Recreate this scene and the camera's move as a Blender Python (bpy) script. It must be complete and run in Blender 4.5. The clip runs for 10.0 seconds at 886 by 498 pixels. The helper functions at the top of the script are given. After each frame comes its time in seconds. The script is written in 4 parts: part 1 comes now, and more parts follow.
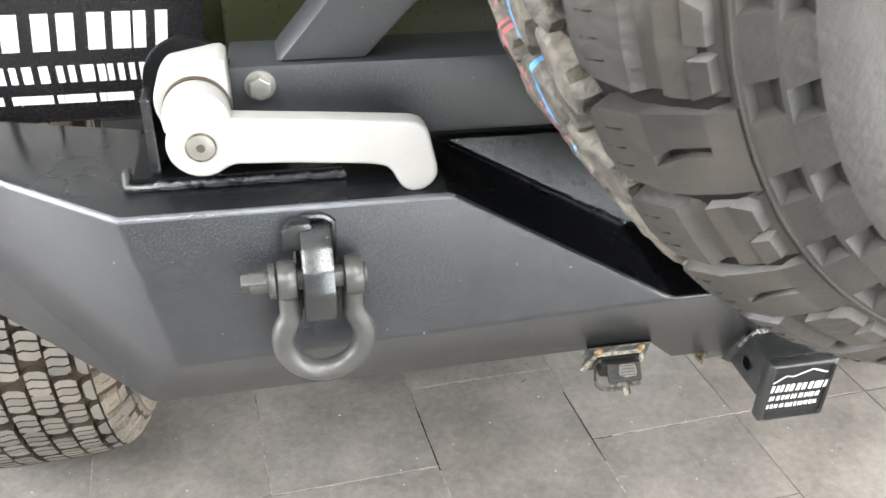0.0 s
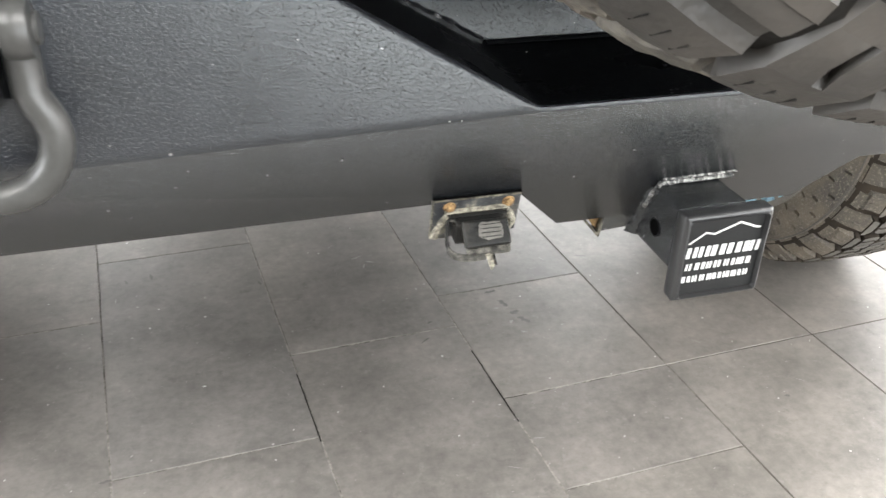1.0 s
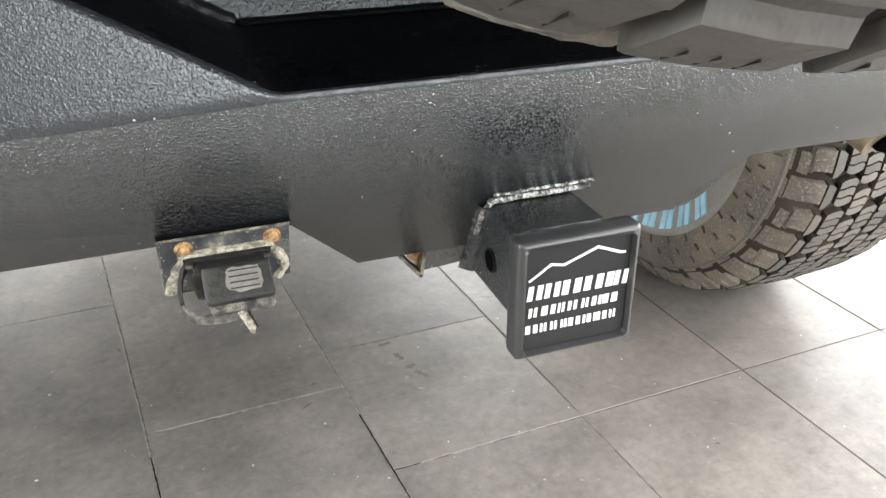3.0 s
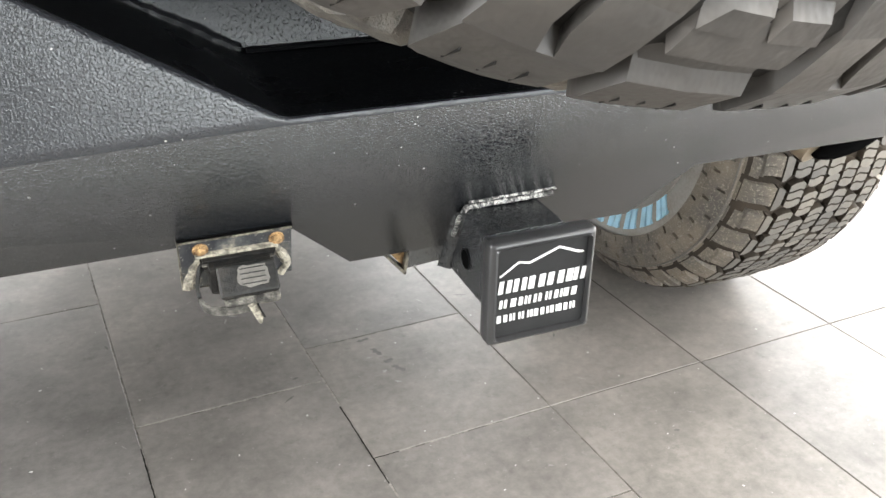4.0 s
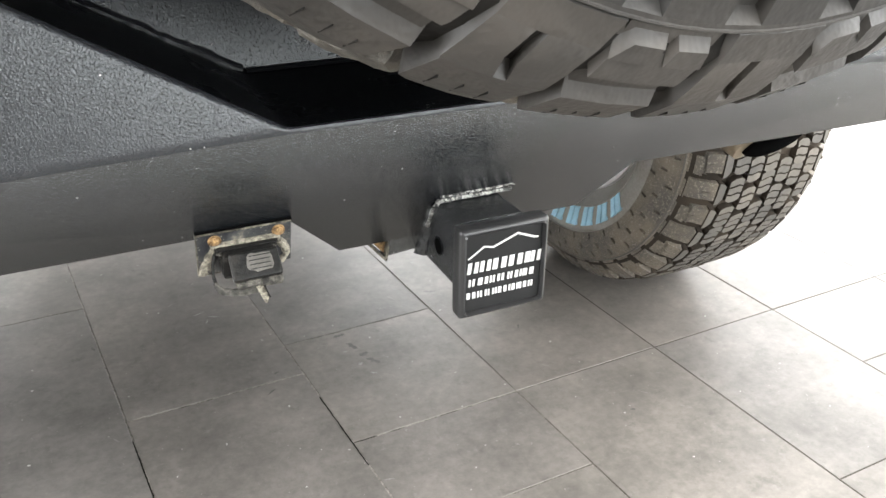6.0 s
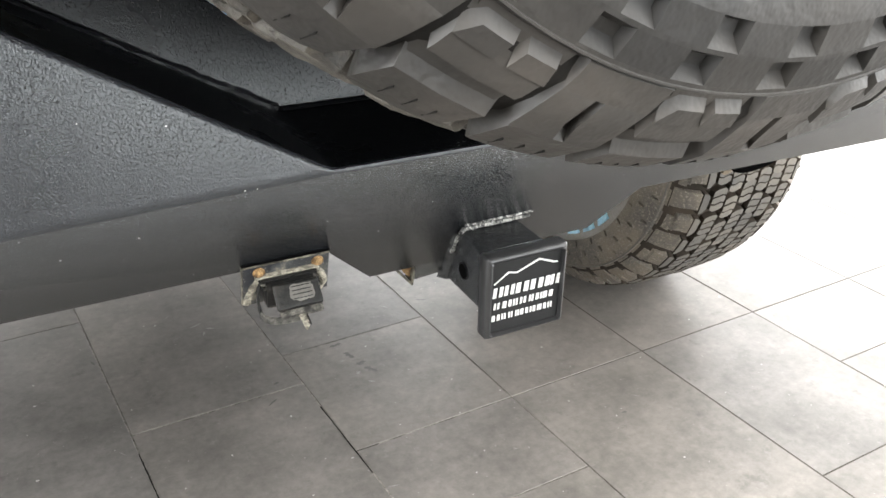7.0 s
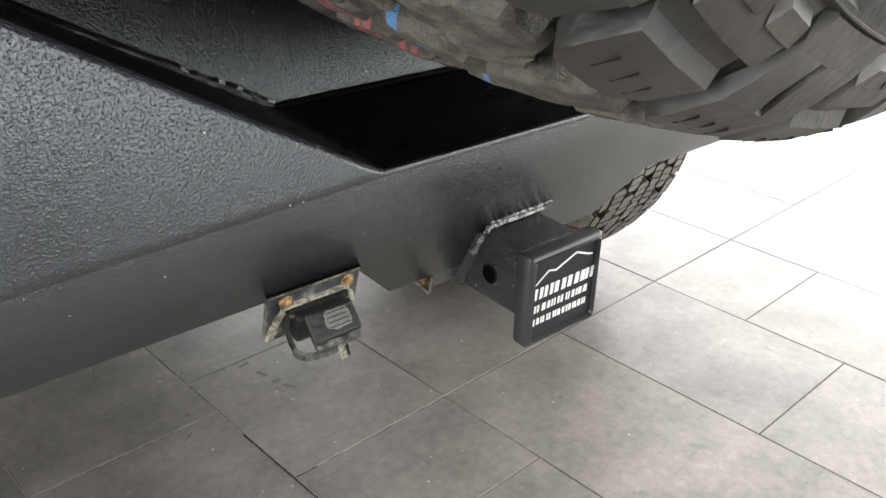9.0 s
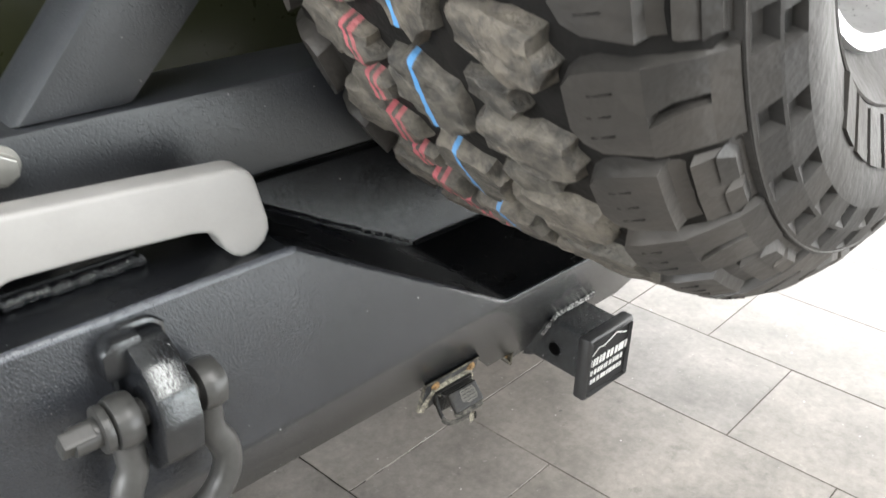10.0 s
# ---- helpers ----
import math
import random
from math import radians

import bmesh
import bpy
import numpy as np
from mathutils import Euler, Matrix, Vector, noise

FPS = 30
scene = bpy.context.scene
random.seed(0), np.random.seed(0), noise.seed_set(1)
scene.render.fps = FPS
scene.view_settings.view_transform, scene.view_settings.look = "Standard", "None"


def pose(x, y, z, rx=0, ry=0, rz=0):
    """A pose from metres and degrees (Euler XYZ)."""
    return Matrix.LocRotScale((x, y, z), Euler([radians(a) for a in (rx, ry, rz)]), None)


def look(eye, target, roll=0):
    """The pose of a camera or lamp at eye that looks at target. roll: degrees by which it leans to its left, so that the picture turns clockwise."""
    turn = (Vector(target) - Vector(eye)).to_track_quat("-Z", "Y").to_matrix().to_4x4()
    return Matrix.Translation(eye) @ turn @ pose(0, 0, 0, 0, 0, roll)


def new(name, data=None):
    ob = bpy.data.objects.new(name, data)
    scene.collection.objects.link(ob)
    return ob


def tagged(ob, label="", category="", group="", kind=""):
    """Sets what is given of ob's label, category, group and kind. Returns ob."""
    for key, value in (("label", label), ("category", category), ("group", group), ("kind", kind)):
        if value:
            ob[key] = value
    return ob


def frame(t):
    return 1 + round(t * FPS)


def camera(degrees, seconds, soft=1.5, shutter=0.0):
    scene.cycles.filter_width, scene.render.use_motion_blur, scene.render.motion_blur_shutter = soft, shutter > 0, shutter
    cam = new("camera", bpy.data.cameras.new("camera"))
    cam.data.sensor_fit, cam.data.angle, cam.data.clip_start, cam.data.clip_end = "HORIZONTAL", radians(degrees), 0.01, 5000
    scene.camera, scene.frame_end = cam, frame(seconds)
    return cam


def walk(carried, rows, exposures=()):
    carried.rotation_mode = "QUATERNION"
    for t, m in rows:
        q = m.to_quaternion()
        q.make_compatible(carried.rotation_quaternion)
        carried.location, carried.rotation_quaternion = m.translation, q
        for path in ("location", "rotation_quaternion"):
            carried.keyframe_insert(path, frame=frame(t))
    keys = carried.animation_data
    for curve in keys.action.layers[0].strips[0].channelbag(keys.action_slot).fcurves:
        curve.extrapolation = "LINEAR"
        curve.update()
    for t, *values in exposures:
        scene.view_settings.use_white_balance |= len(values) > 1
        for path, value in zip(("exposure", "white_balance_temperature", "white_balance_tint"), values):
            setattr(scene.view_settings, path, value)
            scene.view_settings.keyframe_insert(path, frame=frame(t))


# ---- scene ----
cam = camera(54.6, 10.0, 1.5, 0.15)
PATH = [
    (0, (-0.5593, -0.6468, 1.2699), (-0.2483, 0.7555, 0.3606), 1.6),
    (0.1, (-0.586, -0.646, 1.258), (-0.2587, 0.7534, 0.35), 1.2),
    (0.2, (-0.602, -0.655, 1.246), (-0.2637, 0.7452, 0.3432), 0.9),
    (0.3, (-0.602, -0.649, 1.224), (-0.256, 0.7477, 0.3187), 1.2),
    (0.4, (-0.594, -0.648, 1.193), (-0.2369, 0.7497, 0.2935), 1.4),
    (0.5, (-0.5729, -0.6281, 1.1526), (-0.2048, 0.7674, 0.2542), 2.0),
    (0.7, (-0.529, -0.611, 1.079), (-0.1345, 0.7885, 0.1982), 1.8),
    (0.8, (-0.484, -0.59, 1.042), (-0.0863, 0.8114, 0.1658), 1.6),
    (1, (-0.4029, -0.544, 0.9919), (0.0067, 0.8609, 0.1267), 1.3),
    (1.5, (-0.2983, -0.4717, 0.9265), (0.1302, 0.9488, 0.0968), 1.0),
    (2, (-0.2448, -0.4173, 0.895), (0.1913, 1.0132, 0.0867), 0.3),
    (2.5, (-0.2312, -0.4012, 0.8882), (0.2459, 1.0265, 0.0983), -0.3),
    (4, (-0.2669, -0.476, 0.9307), (0.3, 0.9197, 0.1428), 0.6),
    (4.5, (-0.2839, -0.5032, 0.9495), (0.3102, 0.8839, 0.1666), 0.6),
    (5, (-0.2958, -0.5211, 0.9537), (0.3164, 0.8599, 0.1739), 0.6),
    (6.5, (-0.3383, -0.5763, 0.9877), (0.3123, 0.7894, 0.2121), 0.5),
    (7, (-0.3723, -0.5704, 1.009), (0.3155, 0.7746, 0.2293), 0.8),
    (7.5, (-0.3816, -0.4819, 0.9809), (0.3777, 0.8215, 0.1969), 1.6),
    (8, (-0.3969, -0.4352, 0.9647), (0.4448, 0.8145, 0.1775), 1.4),
    (8.5, (-0.4216, -0.4131, 0.9665), (0.4881, 0.7874, 0.1783), 1.3),
    (9, (-0.4675, -0.4097, 0.9758), (0.5003, 0.7425, 0.1848), 1.3),
    (9.5, (-0.5584, -0.4369, 1.0276), (0.4582, 0.6723, 0.2363), 1.2),
    (9.7, (-0.626, -0.452, 1.089), (0.4024, 0.6487, 0.3011), 1.1),
    (9.9, (-0.69, -0.463, 1.161), (0.353, 0.6208, 0.3688), 0.9),
    (10, (-0.7063, -0.4556, 1.1951), (0.3396, 0.6167, 0.3913), 1.4),
]
EXPOSURES = [(0.0, 0.50), (0.5, 0.36), (1.0, 0.22), (1.5, 0.38), (2.5, 0.4), (4.5, 0.4), (5.0, 0.3), (6.5, 0.06), (7.5, -0.07), (8.0, -0.2), (9.0, -0.38), (9.5, -0.44), (10.0, -0.3)]
walk(cam, [(t, look(eye, target, roll)) for t, eye, target, roll in PATH], EXPOSURES)

# ---- world, daylight through the showroom's glazing ----
world = bpy.data.worlds.new("sky")
scene.world = world
world.use_nodes = True
wn = world.node_tree.nodes
sky = wn.new("ShaderNodeTexSky")
sky.sky_type = "NISHITA"
sky.sun_disc = False
sky.sun_elevation, sky.sun_rotation = radians(40), radians(60)
wn["Background"].inputs["Strength"].default_value = 0.12
world.node_tree.links.new(sky.outputs[0], wn["Background"].inputs["Color"])
sun = new("sun", bpy.data.lights.new("sun", "SUN"))
sun.data.energy, sun.data.angle, sun.data.color = 0.8, radians(12), (1.0, 0.96, 0.9)
sun.matrix_world = look((9, 5, 8), (2, 0.5, 0))


def window_light(name, eye, target, w, h, watts, tint):
    lamp = new(name, bpy.data.lights.new(name, "AREA"))
    lamp.data.shape, lamp.data.size, lamp.data.size_y = "RECTANGLE", w, h
    lamp.data.energy, lamp.data.color = watts, tint
    lamp.matrix_world = look(eye, target)
    return lamp


window_light("daylight_right", (5.9, 0.8, 1.75), (0, 0.8, 1.75), 10.4, 2.9, 1320, (1.0, 0.988, 0.968))
window_light("daylight_far", (2.0, 6.9, 2.05), (2.0, 0, 2.05), 7.0, 2.3, 580, (1.0, 0.985, 0.96))
window_light("daylight_behind", (2.9, -4.9, 1.45), (2.9, 0, 1.3), 5.0, 2.8, 400, (0.955, 0.985, 1.0))
window_light("daylight_left", (-4.9, 0.3, 1.7), (0, 0.3, 1.6), 5.0, 2.4, 580, (0.965, 0.985, 1.0))
LAMP_ROWS = [(-2.2, -2.3), (0.4, -2.3), (3.0, -2.3)]
for lx, ly in LAMP_ROWS:
    window_light("ceiling_lamp", (lx, ly, 3.42), (lx, ly, 0), 1.2, 2.4, 165, (1.0, 0.985, 0.96))

# ---- materials ----


def material(name):
    m = bpy.data.materials.new(name)
    m.use_nodes = True
    nt = m.node_tree
    return m, nt.nodes, nt.links, nt.nodes["Principled BSDF"]


def mapped(n, l, scale=1.0, space="Object"):
    c = n.new("ShaderNodeTexCoord")
    v = n.new("ShaderNodeVectorMath")
    v.operation = "SCALE"
    v.inputs["Scale"].default_value = scale
    l.new(c.outputs[space], v.inputs[0])
    return v.outputs[0]


def noise_node(n, l, vec, scale, detail=3.0, rough=0.55):
    t = n.new("ShaderNodeTexNoise")
    t.inputs["Scale"].default_value, t.inputs["Detail"].default_value = scale, detail
    t.inputs["Roughness"].default_value = rough
    l.new(vec, t.inputs["Vector"])
    return t.outputs["Fac"]


def ramp(n, l, fac, stops):
    r = n.new("ShaderNodeValToRGB")
    e = r.color_ramp.elements
    while len(e) < len(stops):
        e.new(0.5)
    for i, (p, c) in enumerate(stops):
        e[i].position = p
        e[i].color = (*c, 1) if len(c) == 3 else c
    l.new(fac, r.inputs["Fac"])
    return r.outputs["Color"]


def grey(v):
    return (v, v, v)


def mixed(n, l, fac, a, b, how="MIX"):
    m = n.new("ShaderNodeMix")
    m.data_type, m.blend_type = "RGBA", how
    for s, v in ((m.inputs["Factor"], fac), (m.inputs[6], a), (m.inputs[7], b)):
        if hasattr(v, "links"):
            l.new(v, s)
        else:
            s.default_value = v if isinstance(v, float) else (*v, 1)
    return m.outputs[2]


def bumped(n, l, height, strength, distance, before=None):
    b = n.new("ShaderNodeBump")
    b.inputs["Strength"].default_value, b.inputs["Distance"].default_value = strength, distance
    l.new(height, b.inputs["Height"])
    if before is not None:
        l.new(before, b.inputs["Normal"])
    return b.outputs["Normal"]


def coat_material(name, base, rough, pebble, shine=0.7, ior=1.5, beads=0.0):
    """Textured black powder coat: pebbled skin, faint dust, a few light specks."""
    m, n, l, p = material(name)
    v = mapped(n, l)
    fine = noise_node(n, l, v, 1900.0, 1.0)
    cells = noise_node(n, l, v, 1050.0, 1.6, 0.5)
    broad = noise_node(n, l, v, 7.0, 4.0)
    specks = noise_node(n, l, v, 330.0, 0.0)
    dust = ramp(n, l, broad, [(0.3, (base * 0.74, base * 0.80, base * 0.95)), (0.7, (base * 1.18, base * 1.29, base * 1.52))])
    dots = ramp(n, l, specks, [(0.855, grey(0.0)), (0.875, grey(0.6))])
    l.new(mixed(n, l, dots, dust, (0.4, 0.4, 0.39)), p.inputs["Base Color"])
    l.new(ramp(n, l, broad, [(0.25, grey(rough - 0.05)), (0.75, grey(rough + 0.08))]), p.inputs["Roughness"])
    p.inputs["Specular IOR Level"].default_value = shine
    p.inputs["IOR"].default_value = ior
    p.inputs["Specular Tint"].default_value = (0.965, 1.0, 1.0, 1)
    vor = n.new("ShaderNodeTexVoronoi")
    vor.feature = "SMOOTH_F1"
    vor.inputs["Scale"].default_value, vor.inputs["Smoothness"].default_value = 480.0, 0.4
    warp = n.new("ShaderNodeVectorMath")
    warp.operation = "MULTIPLY_ADD"
    jitter = n.new("ShaderNodeTexNoise")
    jitter.inputs["Scale"].default_value = 260.0
    l.new(v, jitter.inputs["Vector"])
    l.new(jitter.outputs["Color"], warp.inputs[0])
    warp.inputs[1].default_value = (0.0026, 0.0026, 0.0026)
    l.new(v, warp.inputs[2])
    l.new(warp.outputs[0], vor.inputs["Vector"])
    pits = ramp(n, l, noise_node(n, l, v, 620.0, 1.2), [(0.25, grey(0.0)), (0.40, grey(1.0))])
    nb = bumped(n, l, vor.outputs["Distance"], pebble * 0.32, -0.0013)
    nb = bumped(n, l, pits, pebble * 1.15, 0.0008, nb)
    nb = bumped(n, l, cells, pebble * 0.35, 0.0012, nb)
    if beads:
        raised = ramp(n, l, noise_node(n, l, v, 640.0, 1.0), [(0.50, grey(0.0)), (0.68, grey(1.0))])
        nb = bumped(n, l, raised, beads, 0.0011, nb)
    l.new(bumped(n, l, fine, pebble * 0.3, 0.0006, nb), p.inputs["Normal"])
    return m


def rubber_material(name, base, dirt, dirt_tint, stripes=False, shine=0.4, sheen=0.48, rugged=0.45):
    m, n, l, p = material(name)
    v = mapped(n, l)
    broad = noise_node(n, l, v, 9.0, 5.0)
    fine = noise_node(n, l, v, 160.0, 4.0)
    colour = mixed(n, l, ramp(n, l, broad, [(0.42, grey(0.0)), (0.72, grey(dirt))]), base, dirt_tint)
    colour = mixed(n, l, ramp(n, l, fine, [(0.35, grey(0.0)), (0.75, grey(0.35))]), colour, [c * 1.5 for c in base])
    cake = noise_node(n, l, v, 75.0, 7.0, 0.75)
    if rugged > 0.5:
        colour = mixed(n, l, ramp(n, l, cake, [(0.40, grey(0.0)), (0.56, grey(0.75))]), colour, dirt_tint)
        colour = mixed(n, l, 0.8, colour, ramp(n, l, cake, [(0.30, grey(0.35)), (0.62, grey(1.35))]), "MULTIPLY")
    geo = n.new("ShaderNodeNewGeometry")
    colour = mixed(n, l, 1.0, colour, ramp(n, l, geo.outputs["Random Per Island"], [(0.0, (0.80, 0.80, 0.80)), (1.0, (1.22, 1.18, 1.14))]), "MULTIPLY")
    if stripes:
        sep = n.new("ShaderNodeSeparateXYZ")
        c = n.new("ShaderNodeTexCoord")
        l.new(c.outputs["Object"], sep.inputs[0])
        for at, tint in ((0.055, (0.62, 0.12, 0.15)), (0.049, (0.52, 0.12, 0.14)), (0.003, (0.08, 0.33, 0.70))):
            d = n.new("ShaderNodeMath")
            d.operation = "SUBTRACT"
            d.inputs[1].default_value = at
            l.new(sep.outputs["Z"], d.inputs[0])
            a = n.new("ShaderNodeMath")
            a.operation = "ABSOLUTE"
            l.new(d.outputs[0], a.inputs[0])
            w = n.new("ShaderNodeMath")
            w.operation = "LESS_THAN"
            w.inputs[1].default_value = 0.0016
            l.new(a.outputs[0], w.inputs[0])
            worn = n.new("ShaderNodeMath")
            worn.operation = "MULTIPLY"
            l.new(w.outputs[0], worn.inputs[0])
            l.new(ramp(n, l, broad, [(0.3, grey(0.85)), (0.75, grey(0.3))]), worn.inputs[1])
            colour = mixed(n, l, worn.outputs[0], colour, tint)
    l.new(colour, p.inputs["Base Color"])
    l.new(ramp(n, l, broad, [(0.35, grey(sheen)), (0.7, grey(sheen + 0.22))]), p.inputs["Roughness"])
    p.inputs["Specular IOR Level"].default_value = shine
    lumps = noise_node(n, l, v, 45.0, 3.0 + 4 * (rugged > 0.5), 0.6)
    nb = bumped(n, l, lumps, rugged, 0.005)
    if rugged > 0.5:
        nb = bumped(n, l, cake, 0.8, 0.004, nb)
    l.new(bumped(n, l, fine, 0.35 if rugged > 0.5 else 0.14, 0.0008, nb), p.inputs["Normal"])
    return m


def mud_material():
    """Dark sidewall rubber splashed with dried mud flecks."""
    m, n, l, p = material("muddy_sidewall_rubber")
    v = mapped(n, l)
    broad, flecks = noise_node(n, l, v, 14.0, 4.0), noise_node(n, l, v, 210.0, 4.0, 0.7)
    colour = ramp(n, l, broad, [(0.35, (0.075, 0.067, 0.057)), (0.7, (0.165, 0.136, 0.102))])
    colour = mixed(n, l, ramp(n, l, flecks, [(0.53, grey(0.0)), (0.66, grey(0.65))]), colour, (0.34, 0.31, 0.26))
    l.new(colour, p.inputs["Base Color"])
    l.new(ramp(n, l, flecks, [(0.45, grey(0.42)), (0.65, grey(0.85))]), p.inputs["Roughness"])
    l.new(bumped(n, l, flecks, 0.8, 0.002), p.inputs["Normal"])
    return m


def grimy_plate_material():
    """Blue-black painted steel with tan grime smeared over it."""
    m, n, l, p = material("grimy_painted_steel")
    v = mapped(n, l)
    smear, fine, big = noise_node(n, l, v, 55.0, 5.0, 0.65), noise_node(n, l, v, 500.0, 3.0), noise_node(n, l, v, 22.0, 2.0)
    colour = ramp(n, l, smear, [(0.46, (0.011, 0.013, 0.017)), (0.57, (0.045, 0.047, 0.047)), (0.66, (0.15, 0.138, 0.110)), (0.80, (0.28, 0.26, 0.21))])
    colour = mixed(n, l, ramp(n, l, big, [(0.40, grey(0.9)), (0.58, grey(0.0))]), colour, (0.013, 0.014, 0.017))
    colour = mixed(n, l, ramp(n, l, fine, [(0.62, grey(0.0)), (0.72, grey(0.5))]), colour, (0.36, 0.34, 0.29))
    l.new(colour, p.inputs["Base Color"])
    l.new(ramp(n, l, smear, [(0.4, grey(0.28)), (0.65, grey(0.85))]), p.inputs["Roughness"])
    l.new(bumped(n, l, smear, 0.5, 0.002), p.inputs["Normal"])
    return m


def mottled_material(name, dark, pale, scale, low=0.42, high=0.62, rough=0.8):
    """Dark stuff caked unevenly with pale dirt."""
    m, n, l, p = material(name)
    v = mapped(n, l)
    cake, fine = noise_node(n, l, v, scale, 6.0, 0.72), noise_node(n, l, v, scale * 9, 3.0)
    colour = ramp(n, l, cake, [(low, dark), ((low + high) / 2, [(a + b) * 0.4 for a, b in zip(dark, pale)]), (high, pale)])
    colour = mixed(n, l, 0.7, colour, ramp(n, l, fine, [(0.3, grey(0.5)), (0.7, grey(1.3))]), "MULTIPLY")
    l.new(colour, p.inputs["Base Color"])
    l.new(ramp(n, l, cake, [(low, grey(rough - 0.35)), (high, grey(rough))]), p.inputs["Roughness"])
    p.inputs["Specular IOR Level"].default_value = 0.3
    l.new(bumped(n, l, cake, 0.8, 0.002), p.inputs["Normal"])
    return m


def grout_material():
    """Pale cement joints, darker on the side towards the showroom's glass front."""
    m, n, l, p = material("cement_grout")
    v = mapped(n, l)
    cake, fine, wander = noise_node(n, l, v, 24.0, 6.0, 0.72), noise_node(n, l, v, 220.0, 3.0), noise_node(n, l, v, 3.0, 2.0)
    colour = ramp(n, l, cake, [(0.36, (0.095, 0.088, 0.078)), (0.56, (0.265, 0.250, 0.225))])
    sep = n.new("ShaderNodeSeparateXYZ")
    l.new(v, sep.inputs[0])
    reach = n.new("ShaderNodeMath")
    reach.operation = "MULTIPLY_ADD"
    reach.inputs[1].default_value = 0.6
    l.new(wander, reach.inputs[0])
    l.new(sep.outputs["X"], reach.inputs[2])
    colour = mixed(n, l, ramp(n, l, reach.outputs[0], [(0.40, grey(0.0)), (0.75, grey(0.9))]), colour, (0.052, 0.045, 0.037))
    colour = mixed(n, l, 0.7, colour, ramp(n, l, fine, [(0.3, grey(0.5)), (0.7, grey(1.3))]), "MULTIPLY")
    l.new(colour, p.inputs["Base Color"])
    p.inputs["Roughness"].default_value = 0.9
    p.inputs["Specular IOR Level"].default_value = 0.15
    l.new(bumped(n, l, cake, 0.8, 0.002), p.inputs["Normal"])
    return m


def plain_material(name, colour, rough, metal=0.0, grain=60.0, amount=0.15, bump=0.1, shine=0.5):
    m, n, l, p = material(name)
    v = mapped(n, l)
    g = noise_node(n, l, v, grain, 4.0)
    b = noise_node(n, l, v, grain * 0.08, 3.0)
    lo, hi = [c * (1 - amount) for c in colour], [min(1, c * (1 + amount)) for c in colour]
    c1 = ramp(n, l, b, [(0.3, lo), (0.7, hi)])
    c2 = ramp(n, l, g, [(0.3, grey(1 - amount * 0.6)), (0.7, grey(1.0))])
    l.new(mixed(n, l, 1.0, c1, c2, "MULTIPLY"), p.inputs["Base Color"])
    l.new(ramp(n, l, g, [(0.2, grey(max(0.02, rough - 0.06))), (0.8, grey(min(1, rough + 0.08)))]), p.inputs["Roughness"])
    p.inputs["Metallic"].default_value = metal
    p.inputs["Specular IOR Level"].default_value = shine
    if bump:
        l.new(bumped(n, l, g, bump, 0.001), p.inputs["Normal"])
    return m


def tile_material():
    m, n, l, p = material("grey_stone_tile")
    v = mapped(n, l)
    info = n.new("ShaderNodeObjectInfo")
    shift = n.new("ShaderNodeVectorMath")
    shift.operation = "ADD"
    comb = n.new("ShaderNodeCombineXYZ")
    k = n.new("ShaderNodeMath")
    k.operation = "MULTIPLY"
    k.inputs[1].default_value = 37.0
    l.new(info.outputs["Random"], k.inputs[0])
    l.new(k.outputs[0], comb.inputs[0])
    l.new(k.outputs[0], comb.inputs[1])
    l.new(v, shift.inputs[0])
    l.new(comb.outputs[0], shift.inputs[1])
    s = shift.outputs[0]
    cloud = noise_node(n, l, s, 6.0, 6.0, 0.6)
    fleck = noise_node(n, l, s, 55.0, 5.0, 0.7)
    fine = noise_node(n, l, s, 420.0, 2.0)
    spot = noise_node(n, l, s, 95.0, 0.5)
    base = ramp(n, l, cloud, [(0.30, (0.105, 0.102, 0.097)), (0.52, (0.160, 0.154, 0.146)), (0.72, (0.215, 0.205, 0.194))])
    base = mixed(n, l, 0.75, base, ramp(n, l, fleck, [(0.3, grey(0.64)), (0.7, grey(1.14))]), "MULTIPLY")
    tone = ramp(n, l, info.outputs["Random"], [(0.0, (0.915, 0.905, 0.895)), (0.35, (1.045, 0.985, 0.925)), (0.65, (0.985, 0.955, 0.925)), (1.0, (1.12, 1.07, 1.01))])
    base = mixed(n, l, 1.0, base, tone, "MULTIPLY")
    base = mixed(n, l, ramp(n, l, spot, [(0.80, grey(0.0)), (0.82, grey(0.75))]), base, (0.5, 0.49, 0.47))
    dust = noise_node(n, l, s, 240.0, 0.5)
    base = mixed(n, l, ramp(n, l, dust, [(0.80, grey(0.0)), (0.83, grey(0.55))]), base, (0.42, 0.41, 0.39))
    smudge = noise_node(n, l, s, 38.0, 6.0, 0.75)
    base = mixed(n, l, ramp(n, l, smudge, [(0.58, grey(0.0)), (0.72, grey(0.35))]), base, (0.27, 0.26, 0.245))
    scuff = noise_node(n, l, s, 17.0, 7.0, 0.72)
    base = mixed(n, l, ramp(n, l, scuff, [(0.59, grey(0.0)), (0.69, grey(0.48))]), base, (0.060, 0.056, 0.050))
    l.new(base, p.inputs["Base Color"])
    p.inputs["Specular IOR Level"].default_value = 0.44
    l.new(ramp(n, l, fleck, [(0.3, grey(0.30)), (0.7, grey(0.44))]), p.inputs["Roughness"])
    nb = bumped(n, l, fleck, 0.12, 0.002)
    l.new(bumped(n, l, fine, 0.15, 0.0005, nb), p.inputs["Normal"])
    return m


